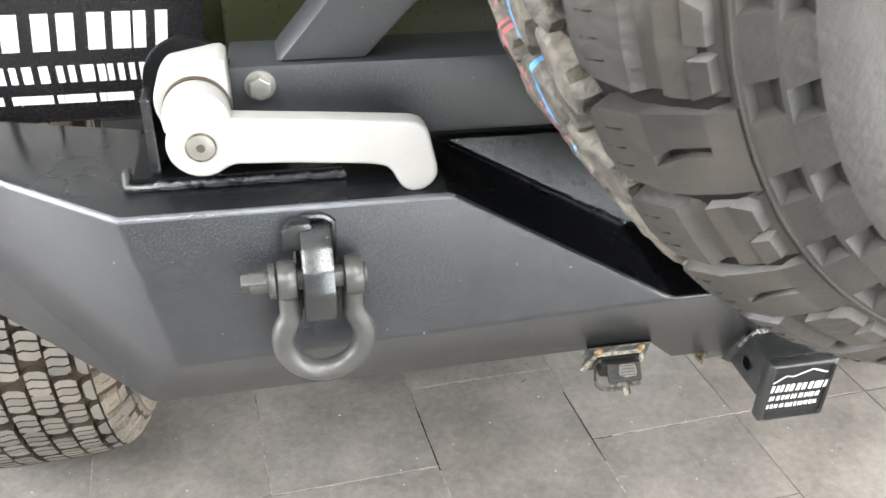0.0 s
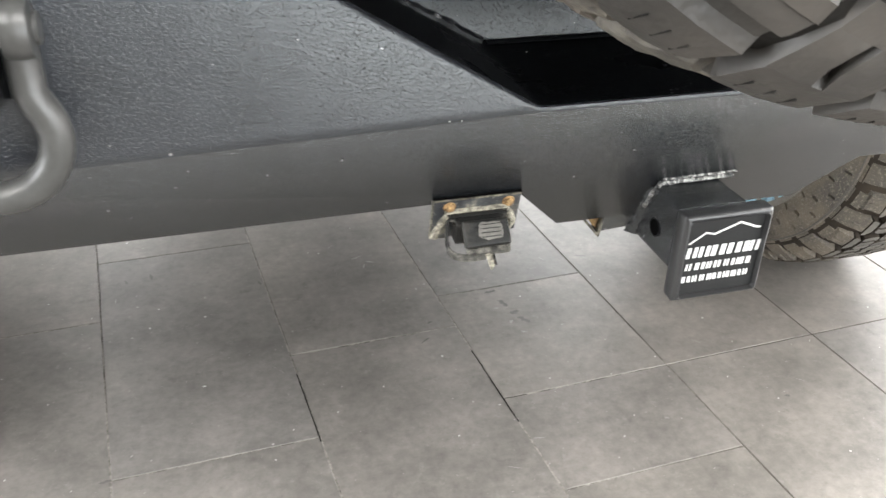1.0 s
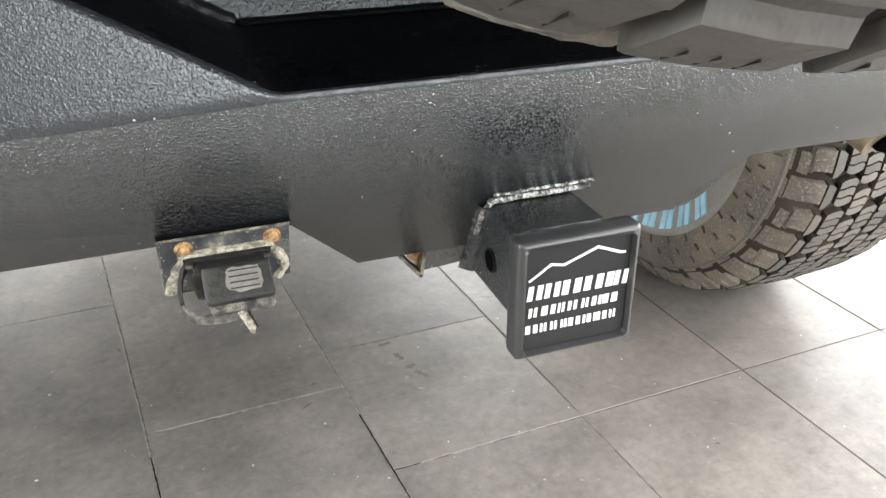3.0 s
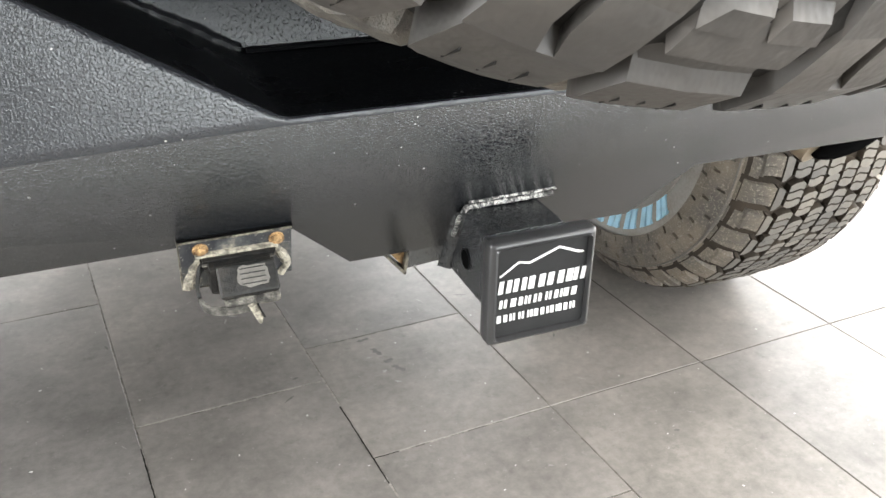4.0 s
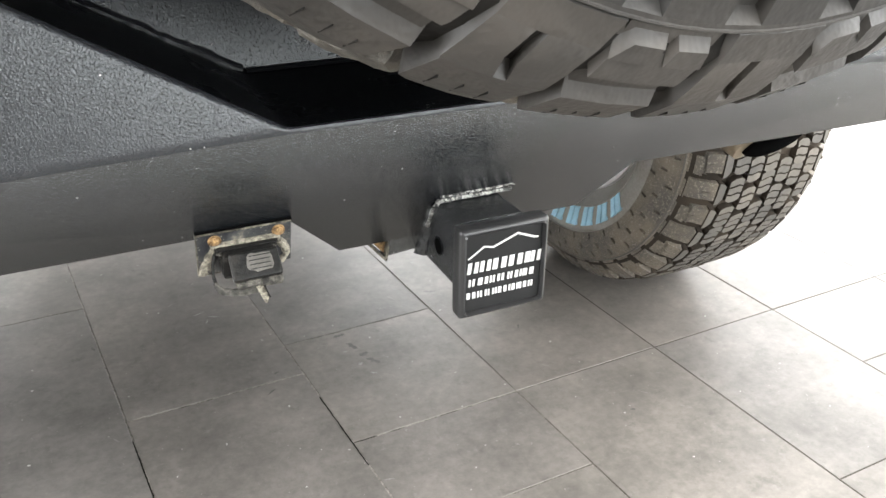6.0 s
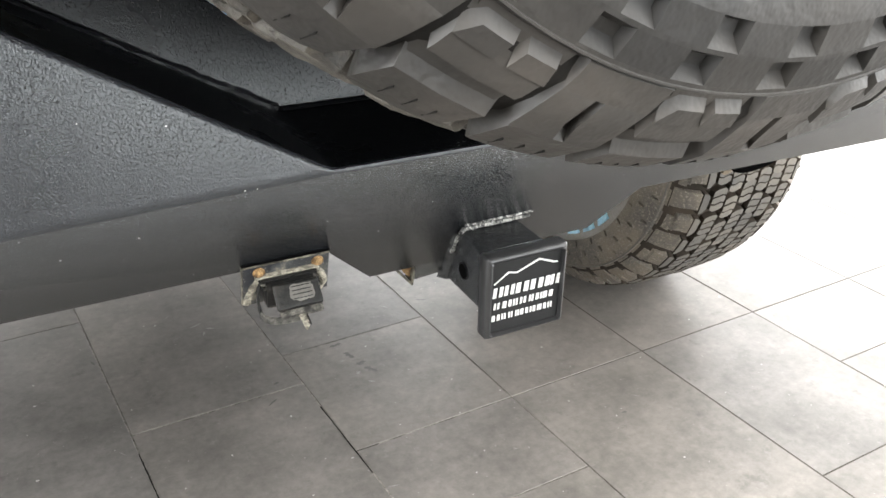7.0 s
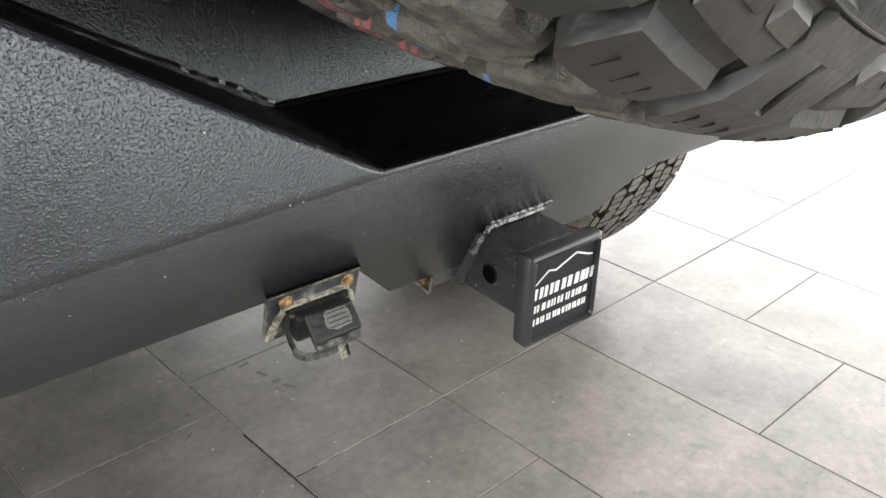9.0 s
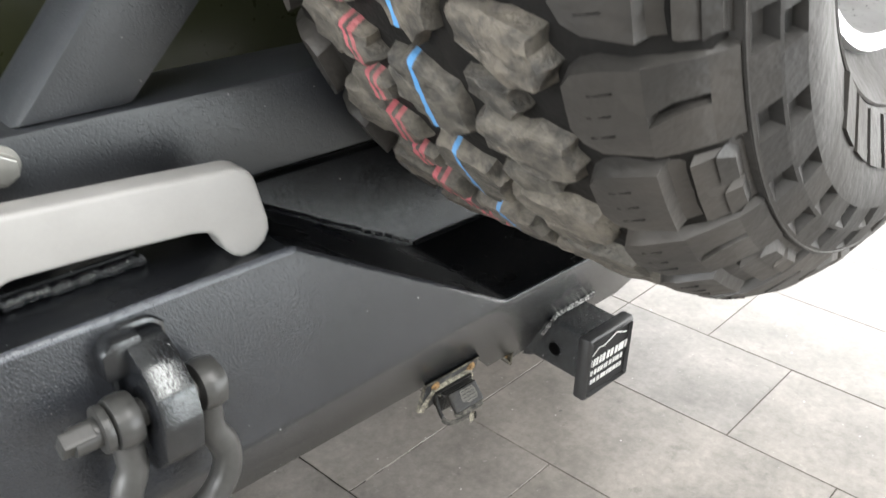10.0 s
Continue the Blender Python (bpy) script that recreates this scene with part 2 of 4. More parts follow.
COAT = coat_material("textured_black_coat", 0.022, 0.18, 0.44, 0.70, 1.5, 0.20)
COAT_FINE = coat_material("fine_black_coat", 0.020, 0.32, 0.3, 0.85)
# Black coat of small plates; in the recess its near-black carries the shade.
COAT_AND_SHADE = coat_material("coat_and_shade_black", 0.003, 0.28, 0.3, 0.12)
TAB_COAT = coat_material("glossy_black_coat", 0.008, 0.16, 0.28, 0.95)
TUBE_COAT = coat_material("beaded_black_coat", 0.009, 0.18, 0.4, 0.85, 1.5, 0.6)
TOP_COAT = coat_material("smooth_top_coat", 0.009, 0.24, 0.25, 0.4)
COAT_MID = coat_material("lightly_textured_black_coat", 0.019, 0.18, 0.36, 1.0, 1.62, 0.62)
# The textured coat again, darkened for the shade on the recess's back panel.
RECESS_SHADED_COAT = coat_material("recess_shaded_coat", 0.014, 0.20, 0.42, 0.55, 1.5, 0.15)
# Top edge bevels: a lighter base paints in the glint along them.
EDGE = coat_material("coat_edge_glint", 0.060, 0.20, 0.9, 1.0)
SPARE_RUBBER = rubber_material("weathered_rubber", (0.048, 0.045, 0.040), 0.9, (0.112, 0.101, 0.083), True, 0.5, 0.48, 0.9)
SPARE_LUG = rubber_material("weathered_shoulder_rubber", (0.024, 0.0230, 0.0214), 0.8, (0.062, 0.055, 0.048), False, 0.42, 0.40)
SPARE_SIDE = rubber_material("sidewall_rubber", (0.021, 0.0205, 0.0198), 0.7, (0.046, 0.042, 0.037), False, 0.3, 0.5)
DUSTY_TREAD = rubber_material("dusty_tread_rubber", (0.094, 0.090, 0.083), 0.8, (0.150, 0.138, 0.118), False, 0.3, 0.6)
# Spare tyre gaps and sipes: their shade is put into this dark base.
GROOVE = rubber_material("groove_shade_rubber", (0.010, 0.0098, 0.0095), 0.5, (0.024, 0.021, 0.018), False, 0.08)
# Mud brown, darkened as well for the shade in grooves and on lug sides.
MUD_SHADE_GROOVE = rubber_material("muddy_shaded_groove_rubber", (0.026, 0.022, 0.018), 0.7, (0.075, 0.060, 0.046), False, 0.1)
MUD_SIDE = mud_material()
DUST_SIDE = rubber_material("dusty_sidewall_rubber", (0.270, 0.264, 0.250), 0.6, (0.165, 0.140, 0.105), False, 0.3, 0.5)
SILVER = plain_material("silver_paint", (0.31, 0.306, 0.296), 0.36, 0.0, 300.0, 0.05, 0.04)
ZINC = plain_material("zinc_plate", (0.33, 0.325, 0.30), 0.38, 0.8, 150.0, 0.25, 0.1)
LID_BLACK = mottled_material("dull_black_plastic", (0.007, 0.007, 0.0068), (0.040, 0.036, 0.030), 60.0, 0.46, 0.74, 0.7)
PLATE_GRIME = grimy_plate_material()
SHACKLE_GREY = plain_material("grey_galvanised", (0.055, 0.055, 0.053), 0.34, 0.1, 220.0, 0.3, 0.2)
PLASTIC = plain_material("black_plastic", (0.013, 0.013, 0.0133), 0.55, 0.0, 400.0, 0.12, 0.15, 0.2)
PLASTIC_RIM = plain_material("grey_black_plastic", (0.026, 0.026, 0.0266), 0.32, 0.0, 400.0, 0.12, 0.1)
WHITE_PRINT = plain_material("white_print", (0.60, 0.60, 0.585), 0.45, 0.0, 500.0, 0.06, 0.0)
BLUE_PRINT = plain_material("pale_blue_lettering", (0.42, 0.70, 0.86), 0.55, 0.0, 200.0, 0.2, 0.0)
WELD = mottled_material("flecked_weld_bead", (0.030, 0.030, 0.030), (0.62, 0.61, 0.58), 300.0, 0.46, 0.60, 0.7)
RUST = mottled_material("rusted_bolt", (0.085, 0.045, 0.020), (0.42, 0.27, 0.125), 160.0, 0.34, 0.60, 0.85)
GRIME = mottled_material("tan_grime", (0.030, 0.028, 0.024), (0.21, 0.195, 0.155), 90.0)
CRUST = mottled_material("pale_tan_crust", (0.075, 0.068, 0.054), (0.36, 0.335, 0.270), 170.0, 0.36, 0.56)
GRIME_PAD = plain_material("scuffed_pad_rubber", (0.165, 0.157, 0.140), 0.8, 0.0, 500.0, 0.5, 0.5)
GRIME_GREY = mottled_material("scuffed_grey_rubber", (0.022, 0.021, 0.019), (0.16, 0.152, 0.132), 110.0)
STRAP = mottled_material("grey_strap_rubber", (0.028, 0.027, 0.025), (0.15, 0.145, 0.128), 70.0)
# Dark brown for the shade in the latch's gap and screw socket.
SHADE_BROWN = plain_material("shade_brown", (0.07, 0.055, 0.040), 0.8, 0.2, 200.0, 0.6, 0.5)
TAILPIPE = plain_material("weathered_pipe_steel", (0.20, 0.160, 0.110), 0.55, 0.5, 90.0, 0.4, 0.2)
OLIVE = plain_material("olive_paint", (0.020, 0.022, 0.010), 0.30, 0.0, 90.0, 0.08, 0.0)
BLACK_TRIM = plain_material("black_trim", (0.018, 0.018, 0.018), 0.45, 0.0, 120.0, 0.2, 0.1)
UNDERBODY = plain_material("dark_underbody", (0.030, 0.028, 0.025), 0.75, 0.0, 60.0, 0.4, 0.3)
WHEEL_METAL = plain_material("machined_wheel", (0.60, 0.60, 0.60), 0.30, 0.9, 200.0, 0.15, 0.05)
PLATE_BLACK = plain_material("black_dealer_plate", (0.008, 0.008, 0.009), 0.25, 0.0, 300.0, 0.1, 0.02)
WALL_PAINT = plain_material("grey_wall_paint", (0.22, 0.22, 0.215), 0.7, 0.0, 40.0, 0.05, 0.05)
CEILING_PAINT = plain_material("pale_ceiling_paint", (0.50, 0.50, 0.49), 0.8, 0.0, 40.0, 0.05, 0.05)
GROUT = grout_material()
# Sheenless black: shade inside holes, seam and pipe end, as a colour.
GAP_SHADE = plain_material("hollow_shade", (0.004, 0.004, 0.004), 0.9, 0.0, 30.0, 0.3, 0.2, 0.0)
TILE = tile_material()

# ---- mesh helpers ----


def part(name, bm, mat, parent=None, label="", smooth=False):
    """Links a bmesh as one mesh object, under a thing or a part."""
    me = bpy.data.meshes.new(name)
    bmesh.ops.recalc_face_normals(bm, faces=bm.faces[:])
    if smooth:
        for f in bm.faces:
            f.smooth = True
    bm.to_mesh(me)
    bm.free()
    for m in mat if isinstance(mat, (list, tuple)) else [mat]:
        me.materials.append(m)
    if smooth:
        me.set_sharp_from_angle(angle=radians(38))
    ob = new(name, me)
    if parent is not None:
        ob.parent = parent
    if label:
        tagged(ob, label)
    return ob


def thing(name, at, label, category, group="", kind=""):
    ob = new(name)
    ob.empty_display_size = 0.05
    ob.matrix_world = at if isinstance(at, Matrix) else Matrix.Translation(at)
    return tagged(ob, label, category, group, kind)


def add_box(bm, lo, hi, bevel=0.0, m=None, segs=2):
    made = bmesh.ops.create_cube(bm, size=1.0)["verts"]
    lo, hi = Vector(lo), Vector(hi)
    for v in made:
        v.co = Vector([lo[i] + (v.co[i] + 0.5) * (hi[i] - lo[i]) for i in range(3)])
    es = list({e for v in made for e in v.link_edges})
    if bevel:
        made = list({v for f in bmesh.ops.bevel(bm, geom=es, offset=bevel, segments=segs, profile=0.6, affect="EDGES")["faces"] for v in f.verts} | {v for v in made if v.is_valid})
    if m is not None:
        bmesh.ops.transform(bm, matrix=m, verts=[v for v in made if v.is_valid])
    return bm


def box(lo, hi, bevel=0.0, m=None, segs=2):
    return add_box(bmesh.new(), lo, hi, bevel, m, segs)


def add_prism(bm, outline, lo, hi, axis="Y", bevel=0.0, segs=2):
    """An outline of (a, b) pairs pushed from lo to hi along an axis; a, b are the other two axes in order."""
    def place(a, b, c):
        return {"X": (c, a, b), "Y": (a, c, b), "Z": (a, b, c)}[axis]
    low = [bm.verts.new(place(a, b, lo)) for a, b in outline]
    top = [bm.verts.new(place(a, b, hi)) for a, b in outline]
    k = len(outline)
    faces = [bm.faces.new(low), bm.faces.new(top[::-1])]
    for i in range(k):
        faces.append(bm.faces.new((low[i], top[i], top[(i + 1) % k], low[(i + 1) % k])))
    if bevel:
        es = list({e for f in faces for e in f.edges})
        bmesh.ops.recalc_face_normals(bm, faces=faces)
        bmesh.ops.bevel(bm, geom=es, offset=bevel, segments=segs, profile=0.6, affect="EDGES", clamp_overlap=True)
    return bm


def prism(outline, lo, hi, axis="Y", bevel=0.0, segs=2):
    return add_prism(bmesh.new(), outline, lo, hi, axis, bevel, segs)


def add_cyl(bm, a, b, r, n=24, r2=None, bevel=0.0):
    a, b = Vector(a), Vector(b)
    d = b - a
    m = Matrix.Translation((a + b) / 2) @ d.to_track_quat("Z", "Y").to_matrix().to_4x4()
    vs = bmesh.ops.create_cone(bm, cap_ends=True, segments=n, radius1=r, radius2=r if r2 is None else r2, depth=d.length, matrix=m)["verts"]
    if bevel:
        caps = {e for v in vs for e in v.link_edges if any(len(f.verts) > 4 for f in e.link_faces)}
        bmesh.ops.bevel(bm, geom=list(caps), offset=bevel, segments=2, profile=0.6, affect="EDGES")
    return bm


def cyl(a, b, r, n=24, r2=None, bevel=0.0):
    return add_cyl(bmesh.new(), a, b, r, n, r2, bevel)


def add_sweep(bm, pts, radius, n=12, closed=False, squash=1.0):
    """A round bar along points; radius is a number or one a point."""
    pts = [Vector(p) for p in pts]
    k = len(pts)
    rings = []
    up = Vector((0.31, 0.22, 0.93))
    for i, p in enumerate(pts):
        a = pts[i - 1] if i or closed else pts[0]
        b = pts[(i + 1) % k] if i < k - 1 or closed else pts[-1]
        t = (b - a).normalized()
        u = (up - t * up.dot(t)).normalized()
        up = u
        w = t.cross(u)
        r = radius[i] if isinstance(radius, (list, tuple)) else radius
        rings.append([bm.verts.new(p + r * (math.cos(q) * u + squash * math.sin(q) * w)) for q in [2 * math.pi * j / n for j in range(n)]])
    for i in range(k if closed else k - 1):
        a, b = rings[i], rings[(i + 1) % k]
        for j in range(n):
            bm.faces.new((a[j], a[(j + 1) % n], b[(j + 1) % n], b[j]))
    if not closed:
        bm.faces.new(rings[0][::-1])
        bm.faces.new(rings[-1])
    return bm


def weld_bead(pts, radius, step=0.004, rough=1.0):
    """A lumpy bead along a polyline."""
    pts = [Vector(p) for p in pts]
    path = []
    for a, b in zip(pts, pts[1:]):
        k = max(2, int((b - a).length / step))
        path += [a.lerp(b, i / k) for i in range(k)]
    path.append(pts[-1])
    rng = random.Random(7)
    path = [p + Vector([rng.uniform(-1, 1) * radius * 0.22 * rough for _ in range(3)]) for p in path]
    rad = [radius * (1.0 + rough * (0.15 * (i % 2) - 0.1 + rng.uniform(-0.15, 0.15))) for i in range(len(path))]
    return add_sweep(bmesh.new(), path, rad, 8)


def lathe(profile, n=96, axis="Z"):
    """A ring turned about z from (radius, height) pairs, closed upon itself."""
    bm = bmesh.new()
    rings = [[bm.verts.new((r * math.cos(2 * math.pi * i / n), r * math.sin(2 * math.pi * i / n), h)) for r, h in profile] for i in range(n)]
    k = len(profile)
    for i in range(n):
        a, b = rings[i], rings[(i + 1) % n]
        for j in range(k):
            bm.faces.new((a[j], a[(j + 1) % k], b[(j + 1) % k], b[j]))
    return bm


# ---- the bumper ----
# x: to the right along the bumper, y: towards the front of the vehicle, z: up from the floor
CREASE, TOP, LOW = 0.765, 0.907, 0.6715
SLOPE = 0.5


def under(z):
    """How far forward the undercut face lies at a height."""
    return (CREASE - z) * SLOPE


def bumper_shell():
    bm = bmesh.new()
    co = {}

    def v(key, x, y, z):
        for side, s in (("l", 1), ("r", -1)):
            co[key + side] = bm.verts.new((x * s, y, z))
    v("a", -0.691, 0.0, TOP)
    v("b", -0.408, 0.0, TOP)
    v("t", -0.1725, 0.0, CREASE)
    v("c", -0.663, 0.0, CREASE - 0.017)
    v("d", -0.701, under(LOW - 0.006), LOW - 0.006)
    v("e", -0.165, under(LOW), LOW)
    v("f", -0.120, under(0.626), 0.626)
    v("w", -0.960, 0.211, TOP)
    v("x", -0.960, 0.236, 0.744)
    v("bb", -0.398, 0.140, TOP - 0.010)
    v("tb", -0.1725, 0.140, CREASE + 0.004)
    v("bk", -0.398, 0.175, TOP - 0.010)
    v("wk", -0.960, 0.260, TOP)
    v("ak", -0.66, 0.175, TOP - 0.002)
    for s in "lr":
        for keys in ("a b t c", "a c d x w", "a w wk ak", "a ak bk bb b", "b bb tb t"):
            bm.faces.new([co[k + s] for k in keys.split()])
    for s in "lr":
        bm.faces.new([co[k + s] for k in "c t e d".split()])
    bm.faces.new([co[k] for k in "tl tr er fr fl el".split()])
    bm.faces.new([co[k] for k in "tl tbl tbr tr".split()])
    bm.faces.new([co[k] for k in "bbl tbl tbr bbr".split()])
    bm.faces.new([co[k] for k in "bbl bbr bkr bkl".split()])
    bm.faces.ensure_lookup_table()
    for f in bm.faces:
        ks = {k for k, c in co.items() if c in f.verts}
        # recess sides and floor: their shade is put into slot 1's colour
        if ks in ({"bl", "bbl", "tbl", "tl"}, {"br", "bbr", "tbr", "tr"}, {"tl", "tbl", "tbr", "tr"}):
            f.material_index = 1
        elif ks in ({"cl", "tl", "el", "dl"}, {"cr", "tr", "er", "dr"}, {"tl", "tr", "er", "fr", "fl", "el"}):
            f.material_index = 3
        elif ks in ({k + e for k in ("a", "ak", "bk", "bb", "b")} for e in "lr") or ks in ({k + e for k in ("a", "w", "wk", "ak")} for e in "lr"):
            f.material_index = 4
        elif ks == {"bbl", "tbl", "tbr", "bbr"}:
            f.material_index = 5
    bmesh.ops.recalc_face_normals(bm, faces=bm.faces[:])
    es = [e for e in bm.edges if len(e.link_faces) == 2 and e.calc_face_angle(0) > 0.15]
    bmesh.ops.bevel(bm, geom=es, offset=0.0045, segments=3, profile=0.5, affect="EDGES", material=2)
    for f in bm.faces:
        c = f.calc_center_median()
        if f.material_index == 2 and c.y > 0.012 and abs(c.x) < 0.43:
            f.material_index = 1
        elif f.material_index == 2 and c.z < TOP - 0.014:
            f.material_index = 0
    return bm


bumper = thing("rear_bumper", (0, 0, 0), "textured black steel off-road bumper with a recess under the spare wheel", "bumper")
shell = part("shell", bumper_shell(), [COAT, COAT_AND_SHADE, EDGE, COAT_MID, TOP_COAT, RECESS_SHADED_COAT], bumper, smooth=True)
thick = shell.modifiers.new("thickness", "SOLIDIFY")
thick.thickness, thick.offset = 0.006, -1.0
part("weld_bead", weld_bead([(-0.40, 0.139, TOP - 0.012), (-0.174, 0.139, CREASE + 0.008)], 0.0046, 0.007, 0.9), TAB_COAT, bumper, "painted weld along the recess")
part("weld_bead", weld_bead([(-0.170, 0.138, CREASE + 0.007), (0.170, 0.138, CREASE + 0.007)], 0.0022, 0.008, 0.3), COAT_AND_SHADE, bumper)

# rusty bracket end under the bumper's middle
bm = prism([(-0.072, 0.640), (-0.036, 0.640), (-0.036, 0.6085), (-0.0735, 0.6045)], 0.0010, 0.0070, "Y", 0.001)
for q in bm.verts:
    q.co.y += under(q.co.z)
part("bracket", bm, COAT_MID, bumper, "black chain bracket end")
part("rusty_core", prism([(-0.0925, 0.630), (-0.070, 0.630), (-0.0735, 0.6070)], 0.0790, 0.086, "Y", 0.0005), RUST, bumper, "rusty inside of the bracket")
for a, b in (((-0.0945, 0.628), (-0.0750, 0.6045)), ((-0.0755, 0.6045), (-0.0715, 0.628))):
    d = Vector((b[0] - a[0], b[1] - a[1])).normalized() * 0.0011
    part("cut_edge", prism([(a[0] - d.y, a[1] + d.x), (b[0] - d.y, b[1] + d.x), (b[0] + d.y, b[1] - d.x), (a[0] + d.y, a[1] - d.x)], 0.0735, 0.088), GRIME, bumper, "pale cut edge of the bracket")

# receiver tube, its weld and hole


def receiver():
    bm = bmesh.new()
    lo, hi, z0, z1, wall = -0.0385, 0.0250, 0.6010, 0.6645, 0.006
    y0, y1 = 0.004, 0.110
    ring = 6

    def rounded(inset, r):
        out = []
        for cx, cz, a0 in ((hi, z1, 0), (lo, z1, 90), (lo, z0, 180), (hi, z0, 270)):
            sx, sz = (-1 if cx == hi else 1), (-1 if cz == z1 else 1)
            px, pz = cx + sx * (inset + r), cz + sz * (inset + r)
            for i in range(ring):
                q = radians(a0 + 90 * i / (ring - 1))
                out.append((px + r * math.cos(q), pz + r * math.sin(q)))
        return out
    o, n_ = rounded(0, 0.006), rounded(wall, 0.003)
    loops = [[bm.verts.new((a, y, b)) for a, b in pts] for pts, y in ((o, y1), (o, y0 + 0.001), (o, y0), (n_, y0), (n_, y1))]
    k = len(o)
    for p, q in zip(loops, loops[1:]):
        for i in range(k):
            bm.faces.new((p[i], p[(i + 1) % k], q[(i + 1) % k], q[i]))
    return bm


tube = part("receiver_tube", receiver(), TUBE_COAT, bumper, "black square receiver tube with a pin hole", True)
# the hole is a dark disc on the tube, its shade painted
part("pin_hole", cyl((-0.0394, 0.040, 0.6275), (-0.036, 0.040, 0.6275), 0.0075, 28), GAP_SHADE, tube, "dark disc, the shade in the round pin hole")
part("hole_rim", lathe([(0.0073, -0.0006), (0.0086, -0.0006), (0.0086, 0.0008), (0.0073, 0.0008)], 28), COAT_AND_SHADE, tube).matrix_local = pose(-0.0388, 0.040, 0.6275, 0, 90, 0)
part("weld_bead", weld_bead([(-0.0370, under(0.6665) - 0.002, 0.6665), (0.034, under(0.6665) - 0.003, 0.6675)], 0.0020, 0.0034, 0.6), WELD, bumper, "bare-edged weld bead over the receiver")
part("weld_bead", weld_bead([(-0.0345, under(0.670) - 0.001, 0.6705), (0.037, under(0.671) - 0.001, 0.6715)], 0.0011, 0.0040, 0.8), WELD, bumper)
bm = bmesh.new()
fillet = [[bm.verts.new((x, under(z) + d, z)) for x, d in ((-0.0370, -0.009), (-0.0396, -0.0078), (-0.0420, -0.0040), (-0.0445, 0.001), (-0.0370, 0.004))] for z in [0.602 + 0.0032 * k for k in range(20)]]
rng = random.Random(12)
for row in fillet:
    for q in row[1:4]:
        q.co.x += rng.uniform(-0.0009, 0.0009)
        q.co.y += rng.uniform(-0.0009, 0.0009)
for a, b in zip(fillet, fillet[1:]):
    for k in range(5):
        bm.faces.new((a[k], a[(k + 1) % 5], b[(k + 1) % 5], b[k]))
bm.faces.new(fillet[0])
bm.faces.new(fillet[-1])
part("weld_fillet", bm, TUBE_COAT, bumper, "black painted weld fillet beside the receiver")
part("weld_bead", weld_bead([(-0.0415, under(0.640) - 0.005, 0.640), (-0.0408, under(0.657) - 0.005, 0.657), (-0.0370, under(0.6665) - 0.003, 0.6665)], 0.0022, 0.003, 1.0), WELD, bumper)

# ---- hitch cover ----
cover = thing("hitch_cover", (0.0, -0.004, 0.6215), "black plastic hitch cover with white mountain line and lettering bars", "hitch cover")
hw = 0.0416


def rounded_square(half, r, n=5):
    pts = []
    for sx, sz, a0 in ((1, 1, 0), (-1, 1, 90), (-1, -1, 180), (1, -1, 270)):
        for i in range(n):
            q = radians(a0 + 90 * i / (n - 1))
            pts.append((sx * (half - r) + r * math.cos(q), sz * (half - r) + r * math.sin(q)))
    return pts


def square_shell(steps, r):
    """Nested rounded squares of (half width, y), joined into a moulded cap; the last one is filled."""
    bm = bmesh.new()
    loops = [[bm.verts.new((x, y, z)) for x, z in rounded_square(h, min(r, h * 0.4))] for h, y in steps]
    k = len(loops[0])
    for p, q in zip(loops, loops[1:]):
        for i in range(k):
            bm.faces.new((p[i], p[(i + 1) % k], q[(i + 1) % k], q[i]))
    return bm, loops


bm, loops = square_shell([(hw - 0.003, 0.0115), (hw - 0.0006, 0.010), (hw, 0.007), (hw, -0.0030), (hw - 0.0006, -0.0040), (hw - 0.0022, -0.0056), (hw - 0.0036, -0.0057), (hw - 0.0044, -0.0074), (hw - 0.0054, -0.0030)], 0.0030)
bm.faces.new(loops[0])
part("raised_border", bm, PLASTIC_RIM, cover, smooth=True)
bm, loops = square_shell([(hw - 0.0050, -0.0020), (hw - 0.0052, -0.0027), (hw - 0.0060, -0.0030)], 0.003)
bm.faces.new(loops[-1])
part("face", bm, PLASTIC, cover, "flat black printed face")
part("stem", box((-0.031, 0.011, -0.012), (0.018, 0.060, 0.0365), 0.003), PLASTIC, cover)


def stroke(pts, width, y0, y1):
    """A flat stroke of even width along (x, z) points."""
    left, right = [], []
    for i, (x, z) in enumerate(pts):
        a, b = pts[max(0, i - 1)], pts[min(len(pts) - 1, i + 1)]
        d = Vector((b[0] - a[0], b[1] - a[1])).normalized()
        w = width[i] / 2 if isinstance(width, (list, tuple)) else width / 2
        left.append((x - d.y * w, z + d.x * w))
        right.append((x + d.y * w, z - d.x * w))
    bm = bmesh.new()
    for i in range(len(pts) - 1):
        add_prism(bm, [left[i], left[i + 1], right[i + 1], right[i]], y0, y1)
    return bm


def letter_bars(name, parent, x0, x1, z0, z1, widths, y0, y1, slant=0.0, gap=0.12, twin=9.0):
    """A row of plain slanted bars in the place of letters; those broader than twin are split into two strokes."""
    total = sum(widths)
    x, unit = x0, (x1 - x0) / total
    h = z1 - z0
    for w in widths:
        a, b = x, x + w * unit * (1 - gap)
        third = (b - a) * 0.36
        for p, q in ((a, a + third), (b - third, b)) if w > twin else ((a, b),):
            part(name, prism([(p, z0), (q, z0), (q + slant * h, z1), (p + slant * h, z1)], y0, y1), WHITE_PRINT, parent)
        x += w * unit


